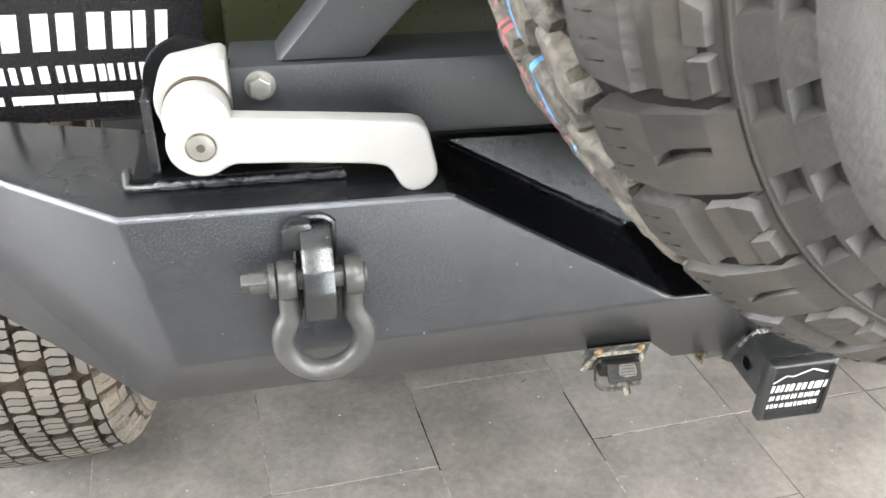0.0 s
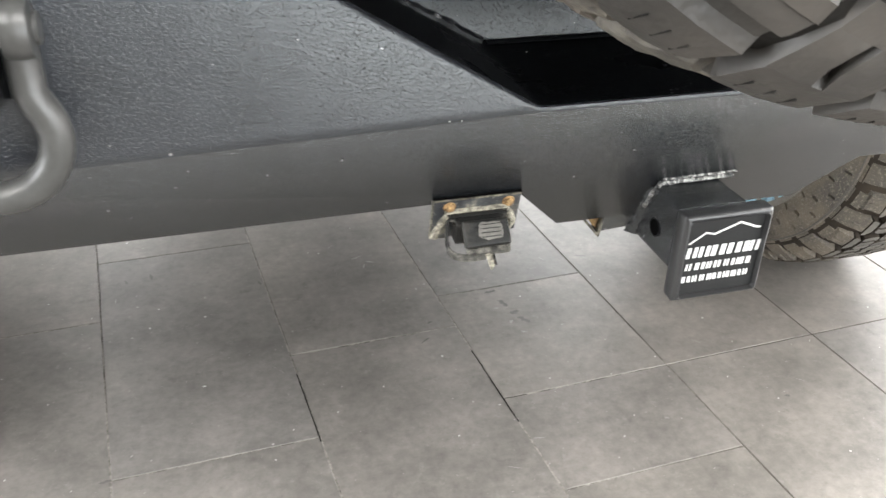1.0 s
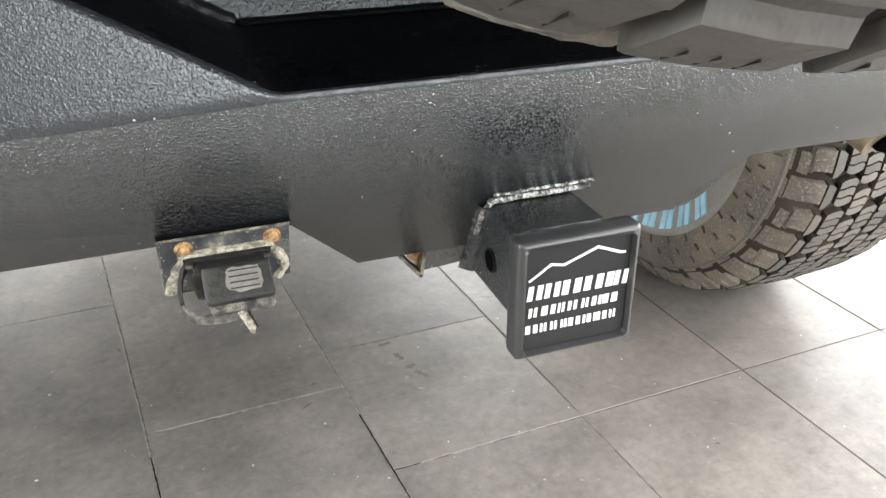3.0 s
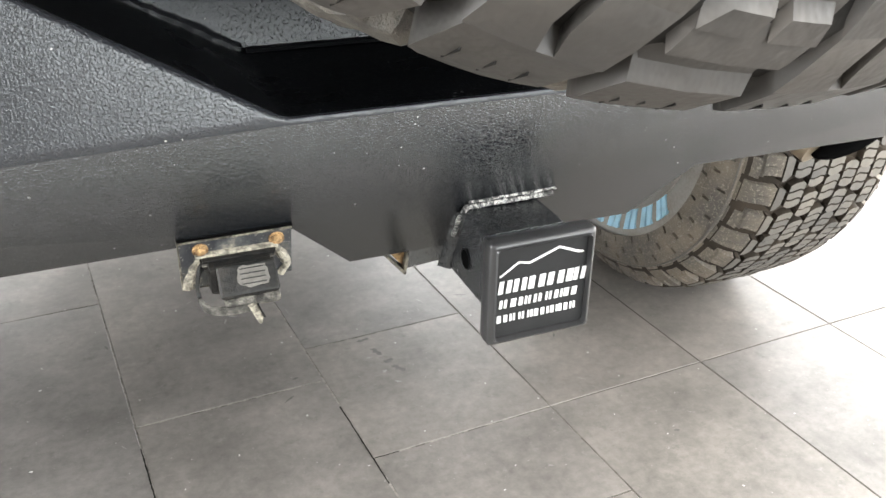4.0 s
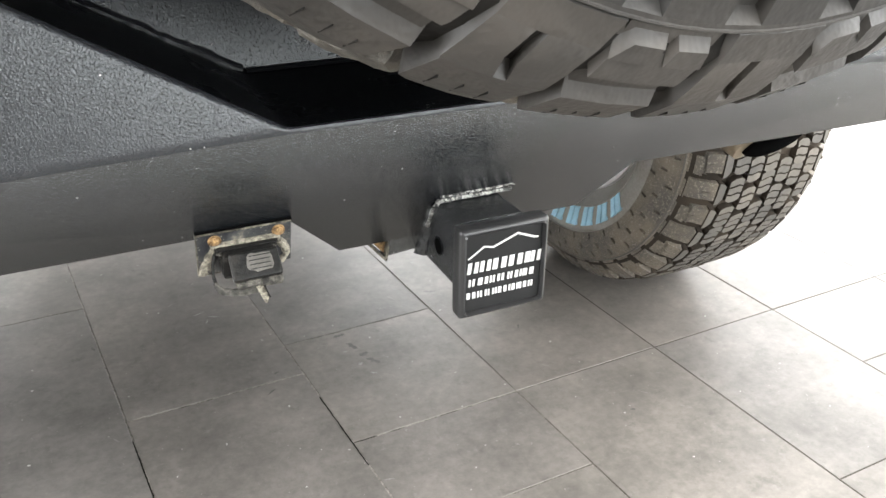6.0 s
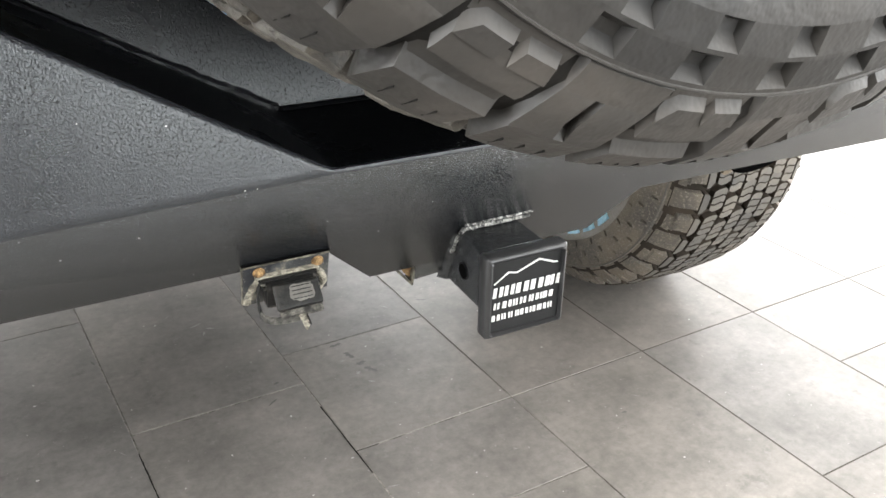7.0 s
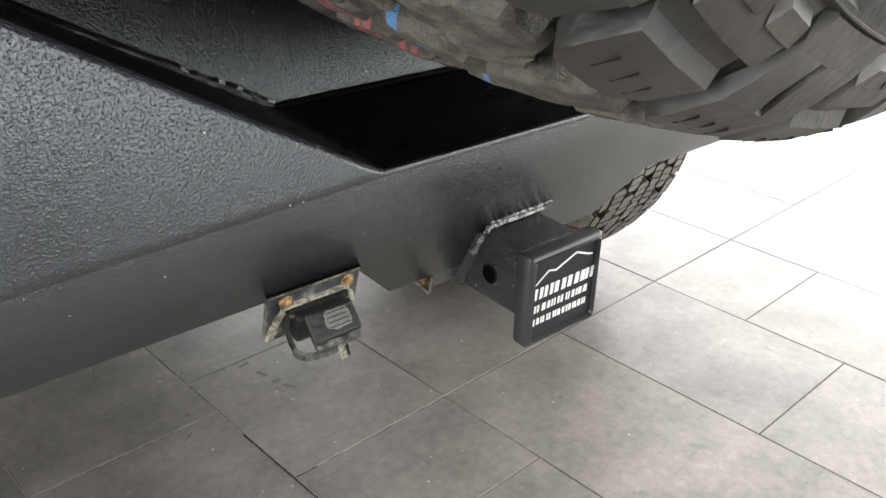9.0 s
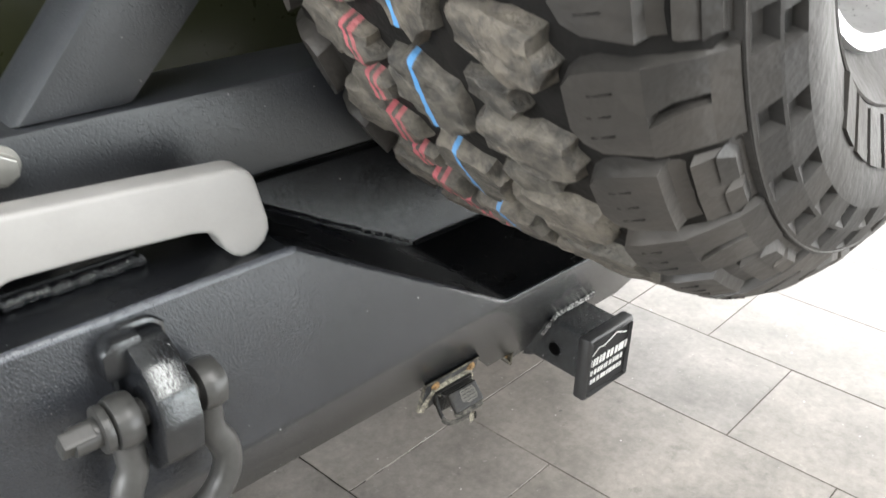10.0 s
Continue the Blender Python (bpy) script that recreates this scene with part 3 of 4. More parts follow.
part("mountain_line", stroke([(-0.0335, 0.014), (-0.019, 0.0235), (-0.0105, 0.0215), (0.0125, 0.0300), (0.0285, 0.0235), (0.0325, 0.0230)],
                             [0.0014, 0.0016, 0.0016, 0.0018, 0.0018, 0.0012], -0.0036, -0.0028), WHITE_PRINT, cover, "white printed mountain line")
letter_bars("name_bar", cover, -0.0345, 0.0370, 0.0002, 0.0102, [1, 1, 1.3, 1.3, 0.5, 0.95], -0.0036, -0.0028, 0.12, 0.16, 0.8)
letter_bars("word_bar", cover, -0.0330, 0.0315, -0.0120, -0.0055, [1.1, 0.8, 0.6, 0.9, 1.2, 0.9, 0.6, 0.35, 0.8, 0.8], -0.0036, -0.0028, 0.10, 0.36, 0.85)
letter_bars("address_bar", cover, -0.0345, 0.0320, -0.0238, -0.0180, [0.9, 0.8, 1.2, 1.2, 0.4, 0.5, 0.9, 0.8, 0.5, 0.8, 0.3, 0.8, 0.8, 1.2], -0.0036, -0.0028, 0.02, 0.40, 1.1)

# ---- trailer socket ----
socket = thing("trailer_socket", (-0.204, 0.042, 0.676), "grimy black trailer wiring socket on a rusty-bolted plate under the bumper", "trailer socket")
tilt = pose(0, 0, 0, 16, 0, 0)


def in_socket(bm):
    bmesh.ops.transform(bm, matrix=tilt, verts=bm.verts[:])
    return bm


part("mounting_plate", in_socket(box((-0.037, -0.002, -0.040), (0.037, 0.002, 0.001), 0.0008)), PLATE_GRIME, socket, "black plate smeared with tan grime")
for x in (-0.0235, 0.0265):
    bm = cyl((x, -0.0054, -0.006), (x, -0.001, -0.006), 0.0038, 6, None, 0.0012)
    add_cyl(bm, (x, -0.0032, -0.006), (x, -0.0015, -0.006), 0.0052, 20)
    part("bolt", in_socket(bm), RUST, socket, "orange rusted bolt head")
bm = box((-0.021, -0.017, -0.036), (0.021, -0.002, -0.012), 0.004)
add_box(bm, (-0.024, -0.0055, -0.014), (0.024, -0.002, -0.011), 0.0008)
add_box(bm, (-0.0235, -0.0090, -0.0125), (0.0235, -0.004, -0.0105), 0.0006)
part("housing", in_socket(bm), LID_BLACK, socket)
lid_pose = pose(0.0030, -0.012, -0.0150, -56, 0, 0)
bm = box((-0.0195, -0.006, -0.0225), (0.0195, 0.0, 0.0), 0.0028, None, 3)
bmesh.ops.transform(bm, matrix=lid_pose, verts=bm.verts[:])
lid = part("lid", in_socket(bm), LID_BLACK, socket, "black hinged lid")
bm = bmesh.new()
pad_rng = random.Random(4)
add_prism(bm, [(0.0035 + 0.0105 * math.copysign(abs(math.cos(q)) ** 0.6, math.cos(q)) * pad_rng.uniform(0.88, 1.08), -0.0100 + 0.0075 * math.copysign(abs(math.sin(q)) ** 0.6, math.sin(q)) * pad_rng.uniform(0.88, 1.08)) for q in [2 * math.pi * k / 22 for k in range(22)]], -0.0064, -0.0056)
bmesh.ops.transform(bm, matrix=lid_pose, verts=bm.verts[:])
part("ribbed_pad", in_socket(bm), GRIME_PAD, lid, "pale scuffed pad")
bm = bmesh.new()
for i in range(4):
    add_box(bm, (-0.0050, -0.0069, -0.0155 + i * 0.0034), (0.0115, -0.0060, -0.0147 + i * 0.0034), 0.0003)
bmesh.ops.transform(bm, matrix=lid_pose, verts=bm.verts[:])
part("ribs", in_socket(bm), LID_BLACK, lid)
part("gasket", in_socket(box((-0.0275, -0.0060, -0.0112), (0.0268, -0.0018, -0.0086), 0.0008)), CRUST, socket, "tan grimy gasket edge")
for k, mat in enumerate((LID_BLACK, GRIME_GREY, LID_BLACK)):
    part("hinge_leaf", in_socket(box((-0.0250 + 0.001 * k, -0.0085 - 0.0024 * k, -0.0134 - 0.0015 * k), (0.0248 - 0.001 * k, -0.003, -0.0118 - 0.0015 * k), 0.0005)), mat, socket)
for lo, hi in (((-0.0378, -0.0024, -0.0404), (-0.0366, 0.0016, 0.0008)), ((-0.0378, -0.0024, -0.0406), (-0.0200, 0.0016, -0.0396)), ((-0.0366, -0.0024, 0.0004), (0.0372, 0.0016, 0.0013))):
    part("worn_edge", in_socket(box(lo, hi, 0.0004)), GRIME, socket, "pale worn edge of the plate")
# thin black bar: the shadow line above the plate, built as a strip
part("seam_shadow", in_socket(box((-0.0376, -0.0012, 0.0015), (0.0380, 0.0030, 0.0022), 0.0002)), GAP_SHADE, socket, "dark strip for the shadow line over the plate")
for path in ([(-0.0335, -0.0392), (-0.0325, -0.0330), (-0.0300, -0.0260), (-0.0262, -0.0190), (-0.0225, -0.0135)], [(0.0245, -0.0125), (0.0285, -0.0170), (0.0320, -0.0240), (0.0335, -0.0320), (0.0290, -0.0395)]):
    part("caked_grime", in_socket(weld_bead([(x, -0.0016, z) for x, z in path], 0.0037, 0.0030, 0.9)), CRUST, socket, "pale tan caked grime", True)
bm = box((-0.0145, -0.0355, -0.0330), (0.0225, -0.0265, -0.0262), 0.0033)
part("lower_lip", in_socket(bm), GRIME_GREY, socket, "scuffed grey lower lip", True)


def ribbon(pts, tall, thick):
    """A flat band standing on edge along a path, tall and thick as given."""
    bm = bmesh.new()
    rows = []
    for k, p in enumerate(pts):
        d = Vector(pts[min(k + 1, len(pts) - 1)]) - Vector(pts[max(k - 1, 0)])
        side = Vector((-d.y, d.x, 0)).normalized() * thick / 2
        rows.append([bm.verts.new(Vector(p) + side * a + Vector((0, 0, b * tall / 2))) for a, b in ((-1, -1), (1, -1), (1, 1), (-1, 1))])
    for a, b in zip(rows, rows[1:]):
        for i in range(4):
            bm.faces.new((a[i], a[(i + 1) % 4], b[(i + 1) % 4], b[i]))
    bm.faces.new(rows[0])
    bm.faces.new(rows[-1])
    return bm


loop = [(-0.0225, -0.006, -0.0150), (-0.0262, -0.010, -0.0170), (-0.0285, -0.016, -0.0205), (-0.0295, -0.022, -0.0240), (-0.0290, -0.0265, -0.0270)]
part("strap", in_socket(ribbon(loop, 0.0052, 0.0022)), LID_BLACK, socket, "dark side of the bent rubber strap")
loop = [(-0.0290, -0.0265, -0.0290), (-0.0275, -0.0300, -0.0305), (-0.0235, -0.0330, -0.0318), (-0.0170, -0.0348, -0.0326), (-0.0090, -0.0356, -0.0328), (0.0010, -0.0358, -0.0322)]
part("strap", in_socket(ribbon(loop, 0.0066, 0.0020)), STRAP, socket, "grey scuffed rubber strap band")
bm = prism([(-0.0005, -0.029), (0.0062, -0.029), (0.0095, -0.040), (0.0082, -0.0485), (0.0060, -0.0470), (0.0030, -0.0385)], -0.0380, -0.0360, "Y", 0.0004)
part("tongue", in_socket(bm), CRUST, socket, "pale torn rubber tongue")
part("tongue_edge", in_socket(prism([(0.0052, -0.028), (0.0066, -0.028), (0.0104, -0.0405), (0.0094, -0.0410)], -0.0396, -0.0378)), LID_BLACK, socket)

# ---- shackle on its tab ----
mount = part("shackle_tab", add_prism(bmesh.new(), [(0.0, 0.893), (-0.016, 0.894), (-0.034, 0.886), (-0.050, 0.870), (-0.056, 0.850), (-0.052, 0.824), (-0.034, 0.806), (0.0, 0.800)], -0.545, -0.518, "X", 0.0035), TAB_COAT, bumper, "thick black recovery tab", True)
part("tab_weld", weld_bead([(-0.5475, -0.001, 0.802), (-0.5475, -0.001, 0.890), (-0.540, -0.002, 0.897), (-0.523, -0.002, 0.897), (-0.5155, -0.001, 0.890), (-0.5155, -0.001, 0.802)], 0.0038, 0.006, 0.5), TAB_COAT, bumper, "", True)
part("gusset", prism([(-0.560, 0.872), (-0.560, 0.892), (-0.552, 0.899), (-0.534, 0.899), (-0.530, 0.872)], -0.018, 0.0, "Y", 0.004), TAB_COAT, bumper, "rounded end of the tab bar", True)
shackle = thing("shackle", (-0.5295, -0.026, 0.850), "grey bow shackle hanging from the bumper tab", "shackle")
pts, rad = [], []
for i in range(33):
    q = radians(148 + 244 * i / 32)
    pts.append((0.0365 * math.cos(q), -0.002, -0.064 + 0.0375 * math.sin(q)))
pts = [(-0.0285, 0, 0.004), (-0.0275, 0, -0.018), (-0.0275, -0.001, -0.036)] + pts + [(0.0275, -0.001, -0.036), (0.0275, 0, -0.018), (0.0285, 0, 0.004)]
rad = [0.0100] * 3 + [0.0103] * 33 + [0.0100] * 3
part("bow", add_sweep(bmesh.new(), pts, rad, 16), SHACKLE_GREY, shackle, smooth=True)
for s in (-1, 1):
    part("eye", cyl((s * 0.0195, 0, 0), (s * 0.0375, 0, 0), 0.0180, 36, None, 0.0065), SHACKLE_GREY, shackle, smooth=True)
pin = part("pin", cyl((-0.060, 0, 0), (0.040, 0, 0), 0.0095, 24), SHACKLE_GREY, shackle, "screw pin with a flattened, drilled end", True)
part("collar", cyl((-0.044, 0, 0), (-0.038, 0, 0), 0.0155, 28, None, 0.0015), SHACKLE_GREY, pin, smooth=True)
bm = box((-0.067, -0.0055, -0.0095), (-0.046, 0.0055, 0.0095), 0.002, pose(0, 0, 0, 35, 0, 0))
part("pin_head", bm, SHACKLE_GREY, pin, "worn flattened pin head")
# dark disc for the shade in the drilled hole
part("drilled_hole", cyl((-0.057, -0.0048, 0.0072), (-0.057, -0.0032, 0.0048), 0.0028, 14), GAP_SHADE, pin)

# ---- tyre carrier, latch and handle ----
carrier = thing("tyre_carrier", (-0.2, 0.11, 0.93), "textured black steel swing-out spare wheel carrier", "tyre carrier")
carrier.matrix_world = Matrix.Identity(4)
part("beam", box((-0.592, 0.078, 0.930), (0.30, 0.150, 1.004), 0.006), COAT_FINE, carrier, smooth=True)
bm = prism([(-0.552, 1.003), (-0.472, 1.003), (-0.330, 1.150), (-0.345, 1.205), (-0.395, 1.185)], 0.0825, 0.146, "Y", 0.009)
part("brace", bm, COAT_FINE, carrier, "sloping steel brace", True)
part("upright", box((-0.06, 0.085, 1.00), (0.11, 0.145, 1.42), 0.006), COAT_FINE, carrier)
part("bolt", cyl((-0.566, 0.066, 0.987), (-0.566, 0.078, 0.987), 0.0105, 6, None, 0.0015), ZINC, carrier, "zinc hex bolt")
part("washer", cyl((-0.566, 0.0755, 0.987), (-0.566, 0.0785, 0.987), 0.0135, 28), ZINC, carrier)

base = thing("latch_bracket", (-0.59, 0.09, TOP), "black welded latch bracket on the bumper's top", "bracket")
base.matrix_world = Matrix.Identity(4)
part("base_plate", box((-0.682, 0.052, TOP - 0.001), (-0.500, 0.150, TOP + 0.009), 0.002), COAT_AND_SHADE, base)
part("weld_bead", weld_bead([(-0.690, 0.085, TOP + 0.003), (-0.685, 0.049, TOP + 0.003), (-0.498, 0.049, TOP + 0.003)], 0.0042), TUBE_COAT, base, "lumpy shiny weld")
outline = [(-0.665, TOP + 0.008), (-0.665, 0.985)]
for i in range(17):
    q = radians(180 - 180 * i / 16)
    outline.append((-0.626 + 0.039 * math.cos(q), 0.988 + 0.039 * math.sin(q)))
outline += [(-0.587, 0.980), (-0.587, TOP + 0.008)]
part("upright", prism(outline, 0.090, 0.100, "Y", 0.002), COAT_AND_SHADE, base, "arched upright plate", True)
part("cheek", box((-0.666, 0.060, TOP + 0.008), (-0.657, 0.100, 0.986), 0.0025), TAB_COAT, base)
part("stop_block", box((-0.548, 0.075, TOP + 0.008), (-0.505, 0.120, TOP + 0.026), 0.002), ZINC, base, "bare metal stop block")

latch = thing("cam_latch", (0.001, 0.009, -0.0005), "silver-painted cast cam latch with a long lever handle", "latch")
outline = [(-0.5925, 1.021), (-0.5915, 0.972)]
for i in range(19):
    q = radians(-60 - 170 * i / 18)
    outline.append((-0.6170 + 0.0365 * math.cos(q), 0.9885 + 0.0365 * math.sin(q)))
outline += [(-0.6045, 1.0235), (-0.5970, 1.0245)]
part("clamp_body", prism(outline, 0.0345, 0.078, "Y", 0.004, 3), SILVER, latch, "silver cast clamp body", True)
# disc a little wider than the boss, painting the gap's shade round it
part("cam_gap_shade", cyl((-0.6190, 0.0300, 0.9835), (-0.6190, 0.036, 0.9835), 0.0278, 48), SHADE_BROWN, latch, "dark disc, the shade of the gap round the cam")
part("cam_boss", cyl((-0.6190, 0.004, 0.9835), (-0.6190, 0.0310, 0.9835), 0.0272, 48, None, 0.005), SILVER, latch, smooth=True)
outline = []
for i in range(15):
    q = radians(62 + 250 * i / 14)
    outline.append((-0.618 + 0.0280 * math.cos(q), 0.9625 + 0.0280 * math.sin(q)))
outline += [(-0.592, 0.9442), (-0.545, 0.9417), (-0.478, 0.9357), (-0.466, 0.9327), (-0.4605, 0.9272), (-0.4560, 0.9177), (-0.4510, 0.9102), (-0.4430, 0.9062),
            (-0.4330, 0.9072), (-0.4250, 0.9127), (-0.4205, 0.9212), (-0.4210, 0.9302), (-0.4255, 0.9492), (-0.4290, 0.9632), (-0.4340, 0.9697), (-0.4420, 0.9727), (-0.500, 0.9777), (-0.590, 0.9847)]
part("lever", prism(outline, 0.003, 0.025, "Y", 0.0055, 3), SILVER, latch, "silver lever with a hooked end", True)
pivot = part("pivot_screw", cyl((-0.618, 0.0005, 0.9625), (-0.618, 0.006, 0.9625), 0.0112, 32, None, 0.001), ZINC, latch, "recessed socket screw", True)
# dark hexagon for the shade inside the screw's socket
part("socket", cyl((-0.618, -0.0003, 0.9625), (-0.618, 0.001, 0.9625), 0.0038, 6), SHADE_BROWN, pivot)
part("screw_ring", lathe([(0.0110, -0.001), (0.0126, -0.001), (0.0126, 0.001), (0.0110, 0.001)], 32), GRIME, pivot).matrix_local = pose(-0.618, 0.0025, 0.9625, 90, 0, 0)

# ---- wheels ----
OUTER = [(0.0, 0.4445), (0.060, 0.4437), (0.100, 0.4410), (0.125, 0.4350), (0.143, 0.4240), (0.157, 0.4080), (0.168, 0.3920), (0.174, 0.3790), (0.177, 0.3700)]
CARCASS = [(0.0, 0.4310), (0.060, 0.4300), (0.100, 0.4270), (0.119, 0.4225), (0.1375, 0.4165), (0.1535, 0.4045), (0.1660, 0.3906), (0.1675, 0.3782), (0.1702, 0.3680),
           (0.1790, 0.3450), (0.1812, 0.3200), (0.180, 0.2920), (0.170, 0.2680), (0.155, 0.2500), (0.140, 0.2360), (0.134, 0.2240), (0.120, 0.2200)]


def along(profile, p):
    """The point (z, r) at the arc length p from the crown."""
    s, p = (1 if p >= 0 else -1), abs(p)
    for (z0, r0), (z1, r1) in zip(profile, profile[1:]):
        d = math.hypot(z1 - z0, r1 - r0)
        if p <= d:
            k = p / d
            return s * (z0 + (z1 - z0) * k), r0 + (r1 - r0) * k
        p -= d
    return s * profile[-1][0], profile[-1][1]


def add_lug(bm, stations, angle0, pitch, chamfer=0.0022, lift=0.0, side_from=0.105, slot=None, flush=""):
    """A tread block; stations of (p, c0, c1): arc length over the crown and the two ends as shares of the pitch.
    flush: 'a' and 'b' leave the first or last end square, to butt on its neighbour."""
    outer = 1 if abs(stations[0][0]) > side_from else 0
    tops, feet = [], []
    k = len(stations)
    for i, (p, c0, c1) in enumerate(stations):
        ins = chamfer if i == 0 and "a" not in flush else (-chamfer if i == k - 1 and "b" not in flush else 0.0)
        ins = ins if p >= 0 else -ins
        z, r = along(OUTER, p + ins)
        (za, ra), (zb, rb) = along(OUTER, p - 0.003), along(OUTER, p + 0.003)
        t = math.hypot(zb - za, rb - ra) or 1.0
        z, r = z - lift * (rb - ra) / t, r + lift * (zb - za) / t
        zb, rb = along(CARCASS, p * 0.985)
        e = chamfer / (pitch * 0.44)
        row, foot = [], []
        for c, s in ((c0, e), ((c0 + c1) / 2, 0.0), (c1, -e)):
            q = angle0 + (c + s) * pitch
            row.append(bm.verts.new((r * math.cos(q), r * math.sin(q), z)))
        for c in (c0, (c0 + c1) / 2, c1):
            q = angle0 + c * pitch
            foot.append(bm.verts.new(((rb - 0.001) * math.cos(q), (rb - 0.001) * math.sin(q), zb)))
        tops.append(row)
        feet.append(foot)
    made = []
    for i in range(k - 1):
        for j in (0, 1):
            made.append(bm.faces.new((tops[i][j], tops[i][j + 1], tops[i + 1][j + 1], tops[i + 1][j])))
        made.append(bm.faces.new((feet[i][0], tops[i][0], tops[i + 1][0], feet[i + 1][0])))
        made.append(bm.faces.new((feet[i][2], tops[i][2], tops[i + 1][2], feet[i + 1][2])))
    for i in (0, k - 1):
        for j in (0, 1):
            made.append(bm.faces.new((feet[i][j], feet[i][j + 1], tops[i][j + 1], tops[i][j])))
    # lug sides take slot 2; on road wheels that colour holds their shade
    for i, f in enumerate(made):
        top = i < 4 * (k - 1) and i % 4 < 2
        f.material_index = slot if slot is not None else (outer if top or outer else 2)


def add_block(bm, outline, p0, c0, angle0, pitch, rng, lift=0.0):
    """A crown block: an outline of (arc length, share of pitch) about its middle, raised from the casing, chipped and worn round."""
    pts = []
    for (p, c), (p2, c2) in zip(outline, outline[1:] + outline[:1]):
        pts.append((p * rng.uniform(0.94, 1.06) + rng.uniform(-0.0012, 0.0012), c * rng.uniform(0.88, 1.0) + rng.uniform(-0.02, 0.02)))
        bite = rng.uniform(0.84, 0.97)
        pts.append(((p + p2) / 2 * bite, (c + c2) / 2 * bite))
    tilt, lift = rng.uniform(-0.002, 0.002), lift + rng.uniform(-0.0022, 0.0)

    def ring(scale, profile, drop, rough=0.0):
        out = []
        for p, c in pts:
            scale_here = scale + rng.uniform(-rough, rough) * 10
            z, r = along(profile, p0 + p * scale_here)
            q = angle0 + (c0 + c * scale_here) * pitch
            rr = r - drop + lift + rng.uniform(-rough, rough) * 0.35 + (tilt * p / 0.025 if profile is OUTER else 0.0)
            out.append(bm.verts.new((rr * math.cos(q), rr * math.sin(q), z)))
        return out
    loops = [ring(1.08, CARCASS, 0.001), ring(1.03, OUTER, 0.0075, 0.004), ring(0.99, OUTER, 0.0030, 0.004), ring(0.90, OUTER, 0.0004, 0.003), ring(0.50, OUTER, 0.0, 0.003)]
    k = len(pts)
    for a, b in zip(loops, loops[1:]):
        for i in range(k):
            bm.faces.new((a[i], a[(i + 1) % k], b[(i + 1) % k], b[i])).material_index = 0
    z, r = along(OUTER, p0)
    q = angle0 + c0 * pitch
    mid = bm.verts.new(((r + lift) * math.cos(q), (r + lift) * math.sin(q), z))
    for i in range(k):
        bm.faces.new((loops[-1][i], loops[-1][(i + 1) % k], mid)).material_index = 0


def tread_lugs(n, seed):
    """Three rows of slanting crown blocks and, on each shoulder, two kinds of deep lug in turn."""
    bm = bmesh.new()
    pitch = 2 * math.pi / n
    rng = random.Random(seed)
    slant_block = [(0.026, 0.30), (0.020, 0.45), (0.004, 0.47), (-0.005, 0.35), (-0.021, 0.22), (-0.028, 0.02), (-0.025, -0.30), (-0.009, -0.44), (0.005, -0.32), (0.012, -0.14), (0.025, 0.02)]
    wide_block = [(0.032, 0.34), (0.020, 0.46), (0.002, 0.40), (-0.012, 0.40), (-0.032, 0.30), (-0.036, 0.02), (-0.030, -0.18), (-0.010, -0.22), (0.002, -0.10), (0.014, 0.02), (0.026, 0.12)]
    small_block = [(0.018, 0.14), (0.004, 0.17), (-0.016, 0.08), (-0.020, -0.08), (-0.012, -0.20), (0.006, -0.15), (0.018, -0.02)]
    for i in range(n):
        a = i * pitch
        add_block(bm, slant_block, 0.001, 0.0, a, pitch, rng)
        for s in (1, -1):
            flip = [(p * s, c * s) for p, c in wide_block]
            flip = [(-p, -c) for p, c in flip]
            add_block(bm, flip, s * 0.065, 0.62, a, pitch, rng)
            add_block(bm, [(-p * s, -c * s) for p, c in small_block], s * 0.056, 0.62 + 0.34 * s, a, pitch, rng, -0.0012)
        for s in (1, -1):
            o = 0.884 if s < 0 else 0.42
            j = rng.uniform(-0.012, 0.012)

            def rows(lst):
                return [(s * p, c0 + o + j - 3.0 * (p - 0.110), c1 + o + j - 3.0 * (p - 0.110)) for p, c0, c1 in lst]
            # sipe cuts as raised dark strips, the cuts' shade in their colour
            for k in range(3):
                at = 0.24 + k * 0.19 + rng.uniform(-0.02, 0.02)
                p = 0.1180 + rng.uniform(0, 0.004)
                add_lug(bm, rows([(p, at, at + 0.012), (p + 0.013, at + 0.045, at + 0.057)]), a, pitch, 0.0002, 0.0004, 0.105, 3)
            if i % 2 == 0:
                # plain lug, split halfway down by a kinked groove
                add_lug(bm, rows([(0.106, 0.24, 0.68), (0.114, 0.13, 0.80), (0.124, 0.07, 0.87), (0.150, 0.04, 0.91)]), a, pitch, 0.0026, 0.0, 0.1, None, "b")
                add_lug(bm, rows([(0.150, 0.04, 0.38), (0.164, 0.035, 0.47), (0.184, 0.03, 0.50)]), a, pitch, 0.0014, 0.0, 0.1, None, "ab")
                add_lug(bm, rows([(0.150, 0.45, 0.91), (0.164, 0.55, 0.93), (0.184, 0.57, 0.94)]), a, pitch, 0.0014, 0.0, 0.1, None, "ab")
                add_lug(bm, rows([(0.184, 0.03, 0.94), (0.194, 0.03, 0.95), (0.2035, 0.02, 0.97)]), a, pitch, 0.0014, 0.0, 0.1, None, "a")
            else:
                # lug with a hollow behind its tread face and a slotted step at its foot
                add_lug(bm, rows([(0.106, 0.24, 0.70), (0.114, 0.12, 0.82), (0.124, 0.07, 0.88), (0.151, 0.05, 0.91)]), a, pitch, 0.0026, 0.0, 0.1)
